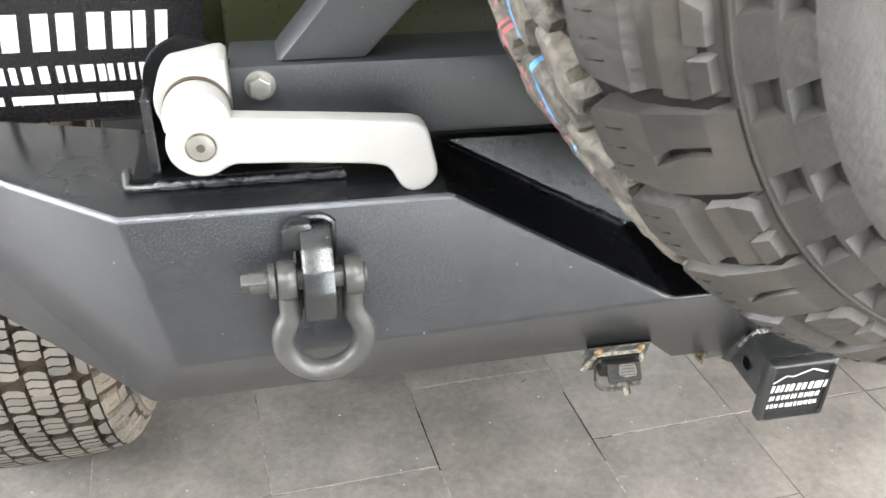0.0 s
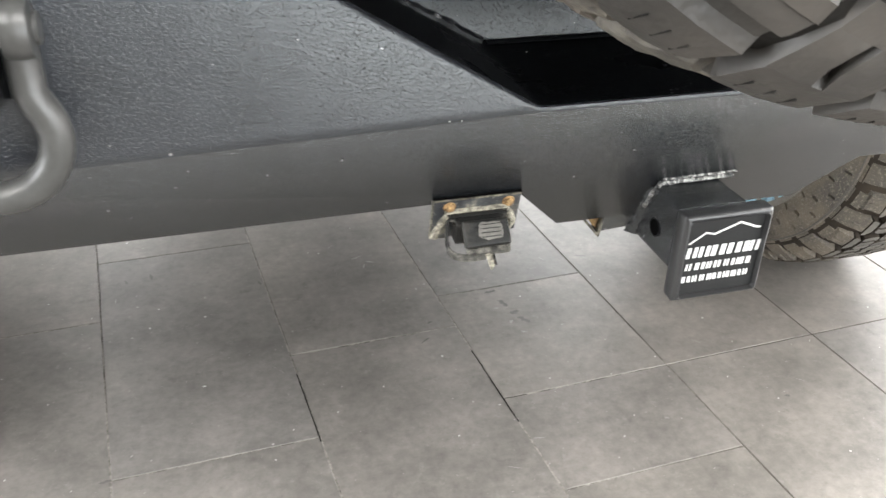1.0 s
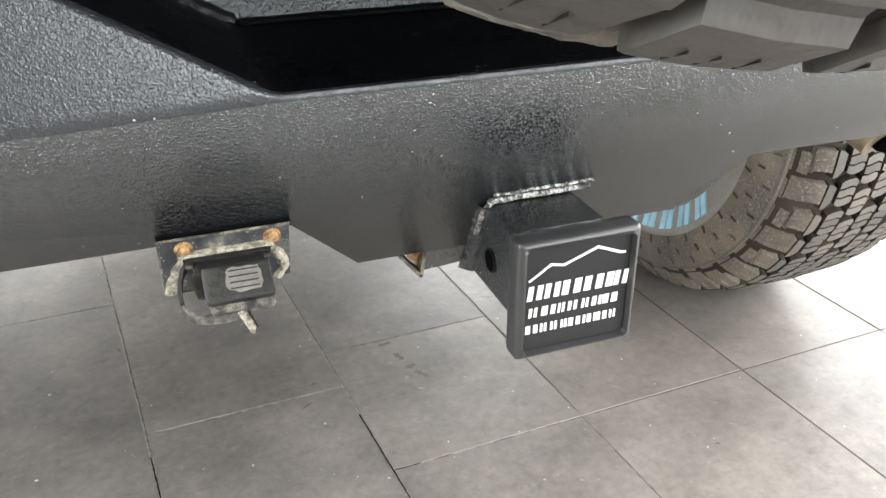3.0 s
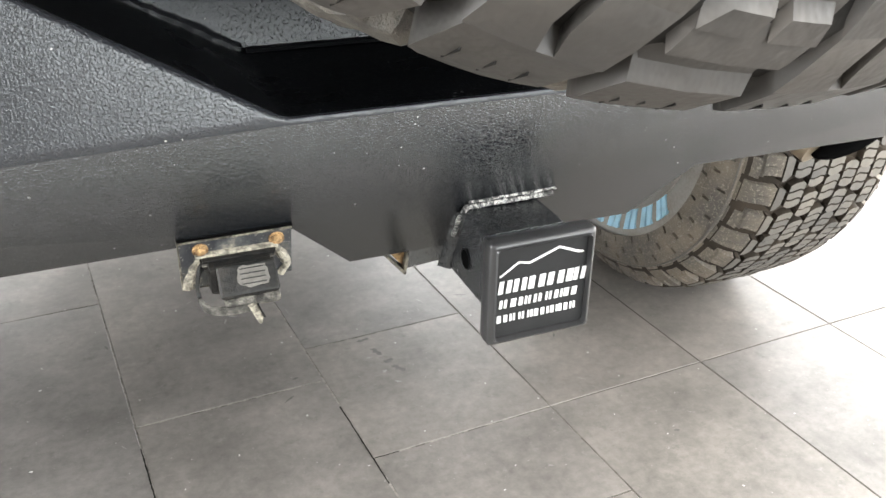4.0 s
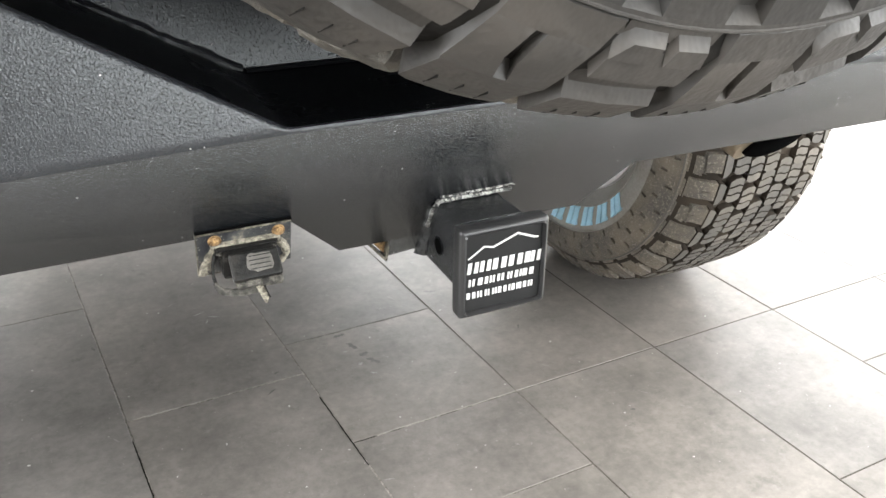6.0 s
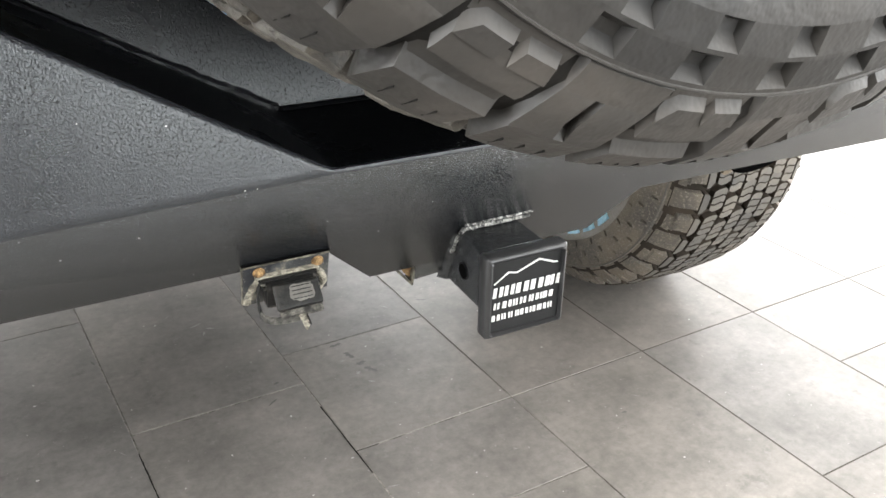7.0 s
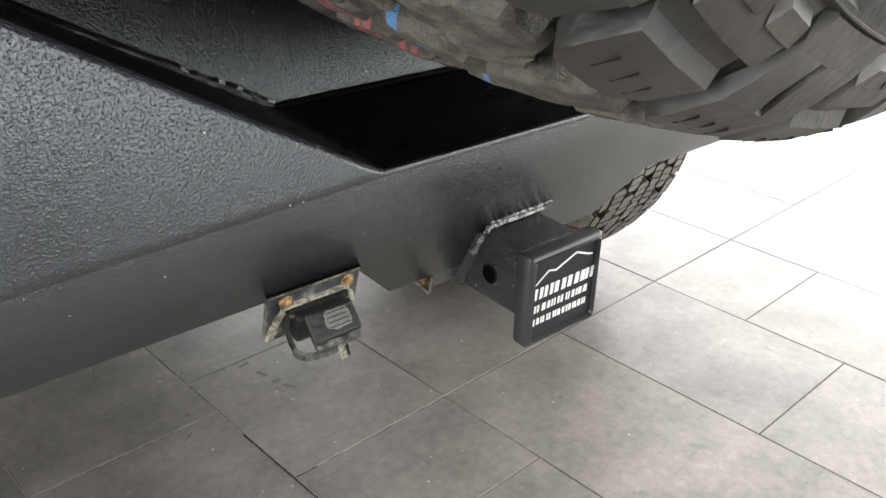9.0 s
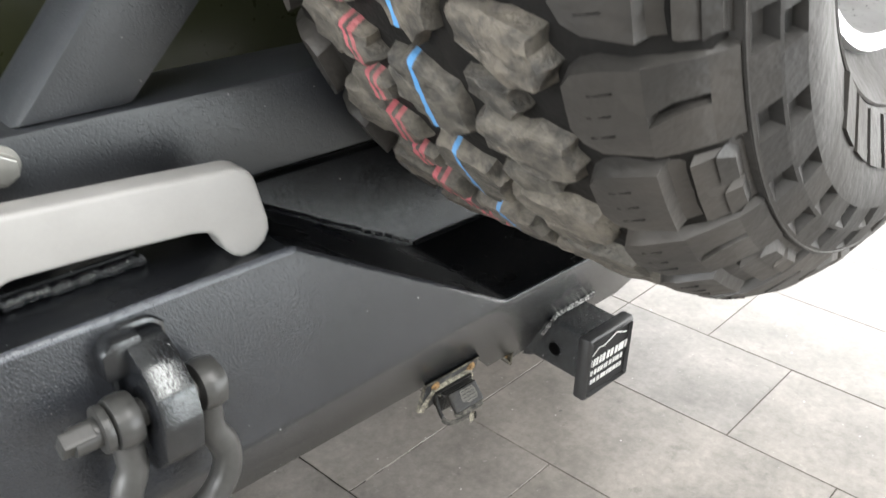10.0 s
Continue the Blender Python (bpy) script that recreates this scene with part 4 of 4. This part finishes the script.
                add_lug(bm, rows([(0.147, 0.07, 0.90), (0.158, 0.07, 0.90), (0.169, 0.08, 0.90)]), a, pitch, 0.0016, -0.0055, 0.1)
                add_lug(bm, rows([(0.164, 0.05, 0.91), (0.170, 0.04, 0.92), (0.181, 0.03, 0.94)]), a, pitch, 0.0026, 0.0, 0.1, None, "b")
                add_lug(bm, rows([(0.181, 0.03, 0.44), (0.194, 0.10, 0.44)]), a, pitch, 0.0020, 0.0012, 0.1, None, "a")
                add_lug(bm, rows([(0.181, 0.52, 0.94), (0.194, 0.52, 0.86)]), a, pitch, 0.0020, 0.0012, 0.1, None, "a")
                add_lug(bm, rows([(0.184, 0.03, 0.94), (0.196, 0.03, 0.95), (0.2035, 0.02, 0.97)]), a, pitch, 0.0014, -0.0038, 0.1, None, "a")
    return bm


def road_tread(n):
    """Rows of small six-sided blocks, each cut by a thin sipe, and plain shoulder lugs."""
    bm = bmesh.new()
    pitch = 2 * math.pi / n
    rng = random.Random(9)
    for i in range(n):
        a = i * pitch
        for s in (1, -1):
            for row, p0 in enumerate((0.003, 0.0385, 0.074)):
                shift = 0.5 * (row % 2) + (0.5 if s < 0 else 0.0) + rng.uniform(-0.13, 0.13)
                drift = rng.uniform(-0.0012, 0.0012)
                p = [s * (p0 + d + drift) for d in (-0.0004, 0.009, 0.023, 0.0328)]
                ends = ((0.10, 0.02, 0.05, 0.14), (0.36, 0.30, 0.36, 0.39), (0.63, 0.59, 0.66, 0.64), (0.85, 0.93, 0.96, 0.87))
                for low, high in zip(ends, ends[1:]):
                    add_lug(bm, [(q, shift + c0 + 0.010, shift + c1) for q, c0, c1 in zip(p, low, high)], a, pitch, 0.0013, rng.uniform(-0.0016, 0.0))
            o = 0.25 if s > 0 else 0.7
            far = 0.172 + 0.020 * (i % 2)
            add_lug(bm, [(s * q, o + c0, o + c1) for q, c0, c1 in ((0.1115, 0.14, 0.66), (0.120, 0.05, 0.84), (0.128, 0.03, 0.88))], a, pitch, 0.0012, 0.0, 0.12)
            add_lug(bm, [(s * q, o + c0, o + c1) for q, c0, c1 in ((0.128, 0.05, 0.74), (0.145, 0.03, 0.72), (0.160, 0.04, 0.78), (far - 0.012, 0.05, 0.84))], a, pitch, 0.002, rng.uniform(-0.001, 0.001))
            add_lug(bm, [(s * q, o + c0, o + c1) for q, c0, c1 in ((far - 0.009, 0.22, 0.94), (0.1955, 0.20, 0.92))], a, pitch, 0.0015, -0.0025)
            add_lug(bm, [(s * q, o + c0, o + c1) for q, c0, c1 in ((0.140, 0.38, 0.52), (0.156, 0.40, 0.50))], a, pitch, 0.001, 0.0022)
    return bm


def side_band(n, s, rows, edge, start=0.2960):
    """A raised band on a sidewall out to the radius edge; rows of pockets: (inner radius, outer radius, start, width, depth)."""
    bm = bmesh.new()
    pitch = 2 * math.pi / n
    surface = [(0.2960, 0.1822), (0.3120, 0.1868), (0.3280, 0.1890), (0.3440, 0.1880), (0.3580, 0.1832), (0.3700, 0.1780), (0.3835, 0.1724)]

    def level(table, r):
        for (r0, v0), (r1, v1) in zip(table, table[1:]):
            if r <= r1:
                return v0 + (v1 - v0) * (r - r0) / (r1 - r0)
        return table[-1][1]

    def at(r, q, down=0.0):
        return bm.verts.new((r * math.cos(q), r * math.sin(q), s * (level(surface, r) - down)))

    def patch(r0, r1, q0, q1):
        bm.faces.new((at(r0, q0), at(r1, q0), at(r1, q1), at(r0, q1)))
    stops = sorted({r for r in (start, 0.3120, 0.3280, edge) if r >= start} | {r for row in rows for r in row[:2]})
    for r0, r1 in zip(stops, stops[1:]):
        if any(row[0] - 1e-6 < r0 and r1 < row[1] + 1e-6 for row in rows):
            continue
        for i in range(4 * n):
            patch(r0, r1, i * pitch / 4, (i + 1) * pitch / 4)
    for r0, r1, o, width, depth in rows:
        inner = [r for r in stops if r0 - 1e-6 < r < r1 + 1e-6]
        for i in range(n):
            q = [(i + o + f) * pitch for f in (0.0, width, 0.5 + width / 2, 1.0)]
            for q0, q1 in zip(q[1:], q[2:]):
                for a0, a1 in zip(inner, inner[1:]):
                    patch(a0, a1, q0, q1)
            rim = [at(r0, q[0]), at(r1, q[0]), at(r1, q[1]), at(r0, q[1])]
            d, slope = 0.12 * width * pitch, 0.0042 if width < 0.2 else 0.0092
            foot = [at(r0 + 0.0012, q[0] + d, depth), at(r1 - slope, q[0] + d, depth), at(r1 - slope, q[1] - d, depth), at(r0 + 0.0012, q[1] - d, depth)]
            bm.faces.new(foot)
            for k in range(4):
                bm.faces.new((rim[k], rim[(k + 1) % 4], foot[(k + 1) % 4], foot[k]))
    for i in range(4 * n):
        q0, q1 = i * pitch / 4, (i + 1) * pitch / 4
        bm.faces.new((at(edge, q0), at(edge, q1), at(edge + 0.001, q1, 0.008), at(edge + 0.001, q0, 0.008)))
    bmesh.ops.remove_doubles(bm, verts=bm.verts[:], dist=0.00005)
    return bm


def ring_line(r, z, w=0.0012):
    pts = [(r * math.cos(2 * math.pi * i / 120), r * math.sin(2 * math.pi * i / 120), z) for i in range(120)]
    return add_sweep(bmesh.new(), pts, w, 6, True)


def sidewall_bars(spans, r0, z0, r1, z1, side):
    """Raised bars along the sidewall in the place of letters."""
    bm = bmesh.new()
    for a0, a1 in spans:
        q = [radians(a0 + (a1 - a0) * k / 3) for k in range(4)]
        for k in range(3):
            corners = ((r0, z0, q[k]), (r1, z1, q[k]), (r1, z1, q[k + 1]), (r0, z0, q[k + 1]))
            low = [bm.verts.new((r * math.cos(b), r * math.sin(b), side * (z - 0.004))) for r, z, b in corners]
            top = [bm.verts.new((r * math.cos(b), r * math.sin(b), side * (z + 0.0022))) for r, z, b in corners]
            bm.faces.new(top)
            for i in range(4):
                bm.faces.new((low[i], low[(i + 1) % 4], top[(i + 1) % 4], top[i]))
    return bm


def build_wheel(w, tread_mat, lug_mat, groove_mat, side_mat, band_mat, flat):
    """A wheel's pieces under w; flat: all of them straight under it."""
    prof = [(r, z) for z, r in CARCASS]
    ring = prof + [(r, -z) for r, z in prof[:0:-1]]
    bm = lathe(ring, 144)
    # casing between the lugs: groove colour, with the gaps' shade in it
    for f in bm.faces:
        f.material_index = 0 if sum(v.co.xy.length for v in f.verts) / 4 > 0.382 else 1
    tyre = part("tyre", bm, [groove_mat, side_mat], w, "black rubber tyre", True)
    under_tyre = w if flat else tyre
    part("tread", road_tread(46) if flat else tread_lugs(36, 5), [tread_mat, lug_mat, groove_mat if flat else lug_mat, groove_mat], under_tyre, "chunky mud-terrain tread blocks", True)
    for s in (1, -1):
        if flat:
            pockets = [(0.3180, 0.3330, 0.36, 0.10, 0.006), (0.3400, 0.3550, 0.0, 0.12, 0.006), (0.3590, 0.3740, 0.52, 0.10, 0.006)]
            part("side_band", side_band(36, s, pockets, 0.3832, 0.3160), band_mat, under_tyre, smooth=True)
            part("moulded_line", ring_line(0.3815, s * 0.1738, 0.0016), tread_mat, under_tyre, smooth=True)
        else:
            pockets = [(0.3370, 0.3545, 0.25, 0.38, 0.0080), (0.3570, 0.3735, 0.39, 0.38, 0.0080)]
            part("side_band", side_band(36, s, pockets, 0.3770), band_mat, under_tyre, smooth=True)
            part("moulded_line", ring_line(0.3766, s * 0.1756, 0.0011), band_mat, under_tyre, smooth=True)
        part("bead_line", ring_line(0.262, s * 0.1665, 0.002), side_mat, under_tyre, smooth=True)
    rim = [(0.222, 0.128), (0.229, 0.136), (0.226, 0.142), (0.214, 0.138), (0.208, 0.095), (0.200, 0.060), (0.190, 0.0)]
    rim = rim + [(r, -z) for r, z in rim[-2::-1]] + [(0.212, -0.10), (0.206, 0.0), (0.212, 0.10)]
    rm = part("rim", lathe(rim, 72), WHEEL_METAL, w, "machined alloy rim", True)
    under_rim = w if flat else rm
    disc = [(0.0351, 0.050), (0.080, 0.055), (0.190, 0.070), (0.200, 0.068), (0.200, 0.055), (0.190, 0.057), (0.080, 0.040), (0.0351, 0.035)]
    part("wheel_face", lathe([(r, -z) for r, z in disc], 72), BLACK_TRIM, under_rim, "black wheel disc", True)
    part("hub_cap", cyl((0, 0, -0.062), (0, 0, -0.030), 0.036, 32, None, 0.003), WHEEL_METAL, under_rim, smooth=True)
    return tyre


spare = thing("spare_wheel", pose(0.024, -0.065, 1.245, -90, 0, 2.8), "weathered spare wheel with a chunky mud tyre on the carrier", "spare wheel")
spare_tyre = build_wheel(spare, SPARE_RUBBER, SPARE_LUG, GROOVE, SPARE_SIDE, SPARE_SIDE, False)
for a in (60, 68, 76, 92, 100, 108, 116, 124):
    part("sidewall_lettering", sidewall_bars([(a, a + 6)], 0.268, 0.1715, 0.306, 0.1855, -1), SPARE_SIDE, spare_tyre)

# ---- vehicle body ----
jeep = thing("off_road_vehicle", (0, 1.2, 0.6), "olive green off-road vehicle with black trim, its rear end", "vehicle")
jeep.matrix_world = Matrix.Identity(4)
part("underbody", box((-0.66, 0.27, 0.66), (0.66, 3.6, 0.76), 0.01), UNDERBODY, jeep)
# added block, out of view, that keeps light off the floor below
part("unseen_shade_block", box((-0.58, 0.60, 0.50), (0.58, 3.4, 0.655), 0.02), UNDERBODY, jeep)
part("tub", box((-0.76, 0.292, 0.80), (0.76, 3.6, 1.30), 0.03), OLIVE, jeep, "olive green painted tub", True)
part("tailgate", box((-0.60, 0.268, 0.915), (0.60, 0.296, 1.32), 0.012), OLIVE, jeep, "olive green painted tailgate", True)
part("sill_trim", box((-0.74, 0.262, 0.815), (0.74, 0.292, 0.884), 0.006), BLACK_TRIM, jeep, "black sill under the tailgate", True)
part("upper_body", box((-0.70, 0.34, 1.30), (0.70, 3.2, 1.85), 0.06), BLACK_TRIM, jeep, "black soft top", True)
part("rear_axle", cyl((-0.90, 0.86, 0.438), (0.74, 0.955, 0.438), 0.042, 20), UNDERBODY, jeep)
for s, x in ((-1, -1.02), (1, 0.88)):
    part("fender_flare", box((min(s * 0.76, x), 0.50, 0.96), (max(s * 0.76, x), 1.40, 1.01), 0.015), BLACK_TRIM, jeep)


def road_wheel(at, label):
    w = new("rear_wheel")
    w.parent = jeep
    w.matrix_local = at
    build_wheel(w, DUSTY_TREAD, MUD_SIDE, MUD_SHADE_GROOVE, DUST_SIDE, MUD_SIDE, True)
    return tagged(w, label)


right_wheel = road_wheel(pose(0.850, 0.965, 0.4380, 0, 90, 2.8), "dusty road wheel with pale worn tread blocks")
road_wheel(pose(-1.010, 0.860, 0.4380, 0, 90, 2.8), "muddy road wheel with pale worn tread blocks")
for i in range(7):
    part("lettering_bar", sidewall_bars([(-50 + i * 11, -46.9 + i * 11), (-46.0 + i * 11, -42.9 + i * 11)], 0.264, 0.1690, 0.302, 0.1850, -1), BLUE_PRINT, right_wheel, "pale blue lettering bar" if i == 0 else "")

tail = thing("exhaust_tailpipe", (0.505, 0.26, 0.575), "tan weathered steel exhaust end under the bumper", "exhaust")
bm = add_sweep(bmesh.new(), [(-0.03, 0.22, 0.075), (-0.005, 0.11, 0.045), (0.000, 0.03, 0.006), (0.008, -0.004, -0.012)], [0.028, 0.028, 0.026, 0.021], 24)
part("pipe", bm, TAILPIPE, tail, smooth=True)
# black ellipsoid in place of the opening, whose shade it paints
bm = bmesh.new()
bmesh.ops.create_uvsphere(bm, u_segments=28, v_segments=14, radius=1.0, matrix=pose(0.055, -0.006, -0.002, 0, -20, 0) @ Matrix.Diagonal((0.054, 0.026, 0.013, 1)))
part("opening_shade", bm, GAP_SHADE, tail, "flattened black oval, the shade in the pipe's open end", True)

plate = thing("dealer_plate", (-0.770, 0.262, 0.962), "black dealer plate with white lettering bars under the tailgate edge", "plate")
part("panel", box((-0.152, -0.003, -0.076), (0.152, 0.003, 0.076), 0.002), PLATE_BLACK, plate)
letter_bars("name_bar", plate, -0.130, 0.118, 0.002, 0.040, [1, 1, 1.3, 1.3, 0.5, 0.95], -0.0038, -0.0028, 0.12, 0.14, 0.8)
letter_bars("word_bar", plate, -0.120, 0.092, -0.032, -0.014, [1.0, 0.9, 0.7, 1.0, 1.4, 1.0, 0.7, 0.4, 0.9, 0.9], -0.0038, -0.0028, 0.0, 0.24, 0.85)
letter_bars("small_bar", plate, -0.120, 0.074, -0.0545, -0.0455, [3.0, 0.3, 1.6, 0.3, 1.5, 0.3, 1.3], -0.0038, -0.0028, 0.0, 0.12)
part("rivet", cyl((0.082, -0.006, -0.062), (0.082, -0.003, -0.062), 0.0045, 16), PLATE_BLACK, plate)

# ---- the room ----
X0, X1, Y0, Y1, H = -5.0, 6.0, -5.0, 7.0, 3.5


def wall(name, lo, hi, openings, axis):
    """A wall from lo to hi with rectangular openings (a0, a1, z0, z1) along an axis."""
    bm = bmesh.new()
    i = 0 if axis == "X" else 1
    a, end = lo[i], hi[i]
    for a0, a1, z0, z1 in openings + [(end, end, 0, 0)]:
        for u0, u1, w0, w1 in ((a, a0, lo[2], hi[2]), (a0, a1, lo[2], z0), (a0, a1, z1, hi[2])):
            if u1 - u0 > 1e-4 and w1 - w0 > 1e-4:
                p, q = list(lo), list(hi)
                p[i], q[i], p[2], q[2] = u0, u1, w0, w1
                add_box(bm, p, q)
        a = a1
    return tagged(part(name, bm, WALL_PAINT), "plain grey showroom wall", "wall", kind="structure")


wall("wall_east", (X1, Y0, 0), (X1 + 0.2, Y1, H), [(-4.4, 6.0, 0.3, 3.2)], "Y")
wall("wall_west", (X0 - 0.2, Y0, 0), (X0, Y1, H), [(-2.2, 2.8, 0.5, 2.9)], "Y")
wall("wall_north", (X0 - 0.2, Y1, 0), (X1 + 0.2, Y1 + 0.2, H), [(-1.5, 5.5, 0.9, 3.2)], "X")
wall("wall_south", (X0 - 0.2, Y0 - 0.2, 0), (X1 + 0.2, Y0, H), [(0.4, 5.4, 0.05, 2.9)], "X")
tagged(part("ceiling", box((X0 - 0.2, Y0 - 0.2, H), (X1 + 0.2, Y1 + 0.2, H + 0.2)), CEILING_PAINT), "plain pale grey ceiling", "ceiling", kind="structure")
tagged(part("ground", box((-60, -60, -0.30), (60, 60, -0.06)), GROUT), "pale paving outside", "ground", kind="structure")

for lx, ly in LAMP_ROWS:
    lamp = thing("ceiling_light", (lx, ly, 3.5), "white framed flat ceiling light panel", "ceiling light", "ceiling lights")
    bm = bmesh.new()
    for lo, hi in (((-0.64, -1.24, -0.06), (-0.60, 1.24, 0)), ((0.60, -1.24, -0.06), (0.64, 1.24, 0)), ((-0.60, -1.24, -0.06), (0.60, -1.20, 0)), ((-0.60, 1.20, -0.06), (0.60, 1.24, 0))):
        add_box(bm, lo, hi)
    part("frame", bm, CEILING_PAINT, lamp)
    part("diffuser", box((-0.60, -1.20, -0.03), (0.60, 1.20, -0.01)), WHITE_PRINT, lamp)

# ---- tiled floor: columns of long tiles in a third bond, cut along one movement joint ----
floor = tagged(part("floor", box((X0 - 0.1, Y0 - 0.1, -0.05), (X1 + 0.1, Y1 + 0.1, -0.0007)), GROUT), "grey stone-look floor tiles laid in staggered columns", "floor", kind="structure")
TILE_W, TILE_L, JOINT = 0.3270, 0.6715, 0.0027
ORIGIN, ANGLE, LEAN = (0.3590, 0.5600), 2.9, 2.2
PHASE = (0.0, -0.440, -0.227)
lean = Matrix(((1, -math.tan(radians(LEAN)), 0, 0), (0, 1, 0, 0), (0, 0, 1, 0), (0, 0, 0, 1)))
turn = Matrix.Translation((*ORIGIN, 0)) @ pose(0, 0, 0, 0, 0, ANGLE) @ lean
tile_meshes = {}


def tile_mesh(length):
    key = round(length, 3)
    if key not in tile_meshes:
        bm = bmesh.new()
        w, h = (TILE_W - JOINT) / 2, (length - JOINT) / 2
        e = 0.0006
        loops = [[bm.verts.new((sx * (w - d), sy * (h - d), z)) for sx, sy in ((-1, -1), (1, -1), (1, 1), (-1, 1))] for d, z in ((0, -0.006), (0, -e), (e, 0.0))]
        for p, q in zip(loops, loops[1:]):
            for i in range(4):
                bm.faces.new((p[i], p[(i + 1) % 4], q[(i + 1) % 4], q[i]))
        bm.faces.new(loops[-1])
        bmesh.ops.transform(bm, matrix=lean, verts=bm.verts[:])
        me = bpy.data.meshes.new("tile")
        bm.to_mesh(me)
        bm.free()
        me.materials.append(TILE)
        tile_meshes[key] = me
    return tile_meshes[key]


far_v, far_f = [], []
rng = random.Random(3)
for col in range(-16, 17):
    cuts = set()
    for k in range(-12, 14):
        v = PHASE[col % 3] + k * TILE_L
        if col >= -1 and v > 0.01:
            v = (0.34 if col in (-1, 0) or col % 2 == 0 else 0.0) + k * TILE_L
            if v < 0.05:
                continue
        cuts.add(round(v, 4))
    if col >= -1:
        cuts.add(0.0)
    if col == -1:
        cuts.add(0.34)
    cuts = sorted(cuts)
    for v0, v1 in zip(cuts, cuts[1:]):
        if v1 - v0 < 0.05:
            continue
        mid = turn @ Vector(((col + 0.5) * TILE_W, (v0 + v1) / 2, 0))
        if not (X0 + 0.1 < mid.x < X1 - 0.1 and Y0 + 0.1 < mid.y < Y1 - 0.1):
            continue
        m = Matrix.Translation((0, 0, rng.uniform(-0.0004, 0.0004))) @ Matrix.Translation(mid) @ pose(0, 0, 0, 0, 0, ANGLE)
        me = tile_mesh(v1 - v0)
        if -2.2 < mid.x < 3.6 and -0.4 < mid.y < 5.2:
            ob = new("tile", me)
            ob.parent = floor
            ob.matrix_world = m
        else:
            i0 = len(far_v)
            far_v += [m @ v.co for v in me.vertices]
            far_f += [[i0 + i for i in f.vertices] for f in me.polygons]
me = bpy.data.meshes.new("far_tiles")
me.from_pydata(far_v, [], far_f)
me.materials.append(TILE)
far = new("far_tiles", me)
far.parent = floor
tagged(far, "grey floor tiles further off", kind="stuff")

# dark grime packed into two stretches of joint
JOINT_GRIME = plain_material("black_joint_grime", (0.012, 0.011, 0.010), 0.9, 0.0, 200.0, 0.5, 0.2, 0.1)
for a, b in (((0.0175, 0.690), (0.0365, 0.480)), ((-0.3107, 0.700), (-0.2942, 0.515)), ((0.0300, 0.5425), (0.0750, 0.5448))):
    a, b = Vector((*a, 0)), Vector((*b, 0))
    k = max(6, int((b - a).length / 0.006))
    side = (b - a).normalized().cross(Vector((0, 0, 1)))
    rng = random.Random(k)
    bm = bmesh.new()
    rows = [[bm.verts.new(a.lerp(b, i / k) + side * w * rng.uniform(0.5, 1.25) + Vector((0, 0, 0.0007))) for w in (-0.0013, 0.0013)] for i in range(k + 1)]
    for p, q in zip(rows, rows[1:]):
        bm.faces.new((p[0], p[1], q[1], q[0]))
    part("joint_grime", bm, JOINT_GRIME, floor, "black grime in a tile joint")


def floor_mark(name, mat, x, y, turned, length, width, seed, label=""):
    """A thin ragged smear lying on a tile."""
    rng = random.Random(seed)
    bm = bmesh.new()
    bm.faces.new([bm.verts.new((length * math.cos(k * math.pi / 11) * rng.uniform(0.6, 1.0), width * math.sin(k * math.pi / 11) * rng.uniform(0.3, 1.2), 0.0)) for k in range(22)])
    part(name, bm, mat, floor, label).matrix_local = pose(x, y, 0.0009, 0, 0, turned)


# dark scuffs and pale scrapes on the floor behind the wiring socket
SCUFF = plain_material("dark_floor_scuff", (0.098, 0.093, 0.086), 0.5, 0.0, 160.0, 0.45, 0.1)
SCRAPE = plain_material("pale_floor_scrape", (0.27, 0.262, 0.25), 0.6, 0.0, 120.0, 0.5, 0.1)
for k, (sx, sy, turned, length) in enumerate(((0.115, 0.872, 10, 0.016), (0.127, 0.826, -62, 0.019), (0.140, 0.790, 12, 0.013), (0.150, 0.760, -50, 0.019))):
    floor_mark("scuff_mark", SCUFF, sx, sy, turned, length, 0.0065, k + 1)
for k, (sx, sy, turned, length) in enumerate(((-0.131, 1.075, 20, 0.016), (-0.104, 1.050, -25, 0.014), (-0.122, 1.036, 70, 0.010), (0.122, 0.760, 40, 0.007), (0.135, 0.722, -30, 0.008), (0.108, 0.812, 15, 0.006))):
    floor_mark("scrape_mark", SCRAPE, sx, sy, turned, length, 0.0030, k + 21)
rng = random.Random(77)
for k in range(26):
    sx, sy = rng.uniform(-0.75, 0.75), rng.uniform(0.35, 1.15)
    if k % 2:
        floor_mark("scuff_mark", SCUFF, sx, sy, rng.uniform(-90, 90), rng.uniform(0.006, 0.016), rng.uniform(0.002, 0.004), 100 + k)
    else:
        floor_mark("scrape_mark", SCRAPE, sx, sy, rng.uniform(-90, 90), rng.uniform(0.004, 0.014), rng.uniform(0.0008, 0.0016), 100 + k)
CRUMB = plain_material("pale_crumb", (0.5, 0.49, 0.46), 0.8, 0.0, 200.0, 0.3, 0.2)
for k, (sx, sy, size) in enumerate(((-0.473, 0.705, 0.0035), (-0.334, 0.555, 0.0025), (-0.166, 0.627, 0.0028), (-0.461, 0.993, 0.0022), (0.28, 0.66, 0.0018), (0.05, 0.90, 0.0016), (0.45, 0.50, 0.0018))):
    bm = bmesh.new()
    bmesh.ops.create_icosphere(bm, subdivisions=1, radius=size, matrix=pose(sx, sy, size * 0.3, 0, 0, 40 * k) @ Matrix.Diagonal((1.0, 0.55, 0.35, 1)))
    crumb = part("crumb", bm, CRUMB)
    tagged(crumb, "tiny pale crumb of dirt on the tiled floor", "crumb", "crumbs on the floor")
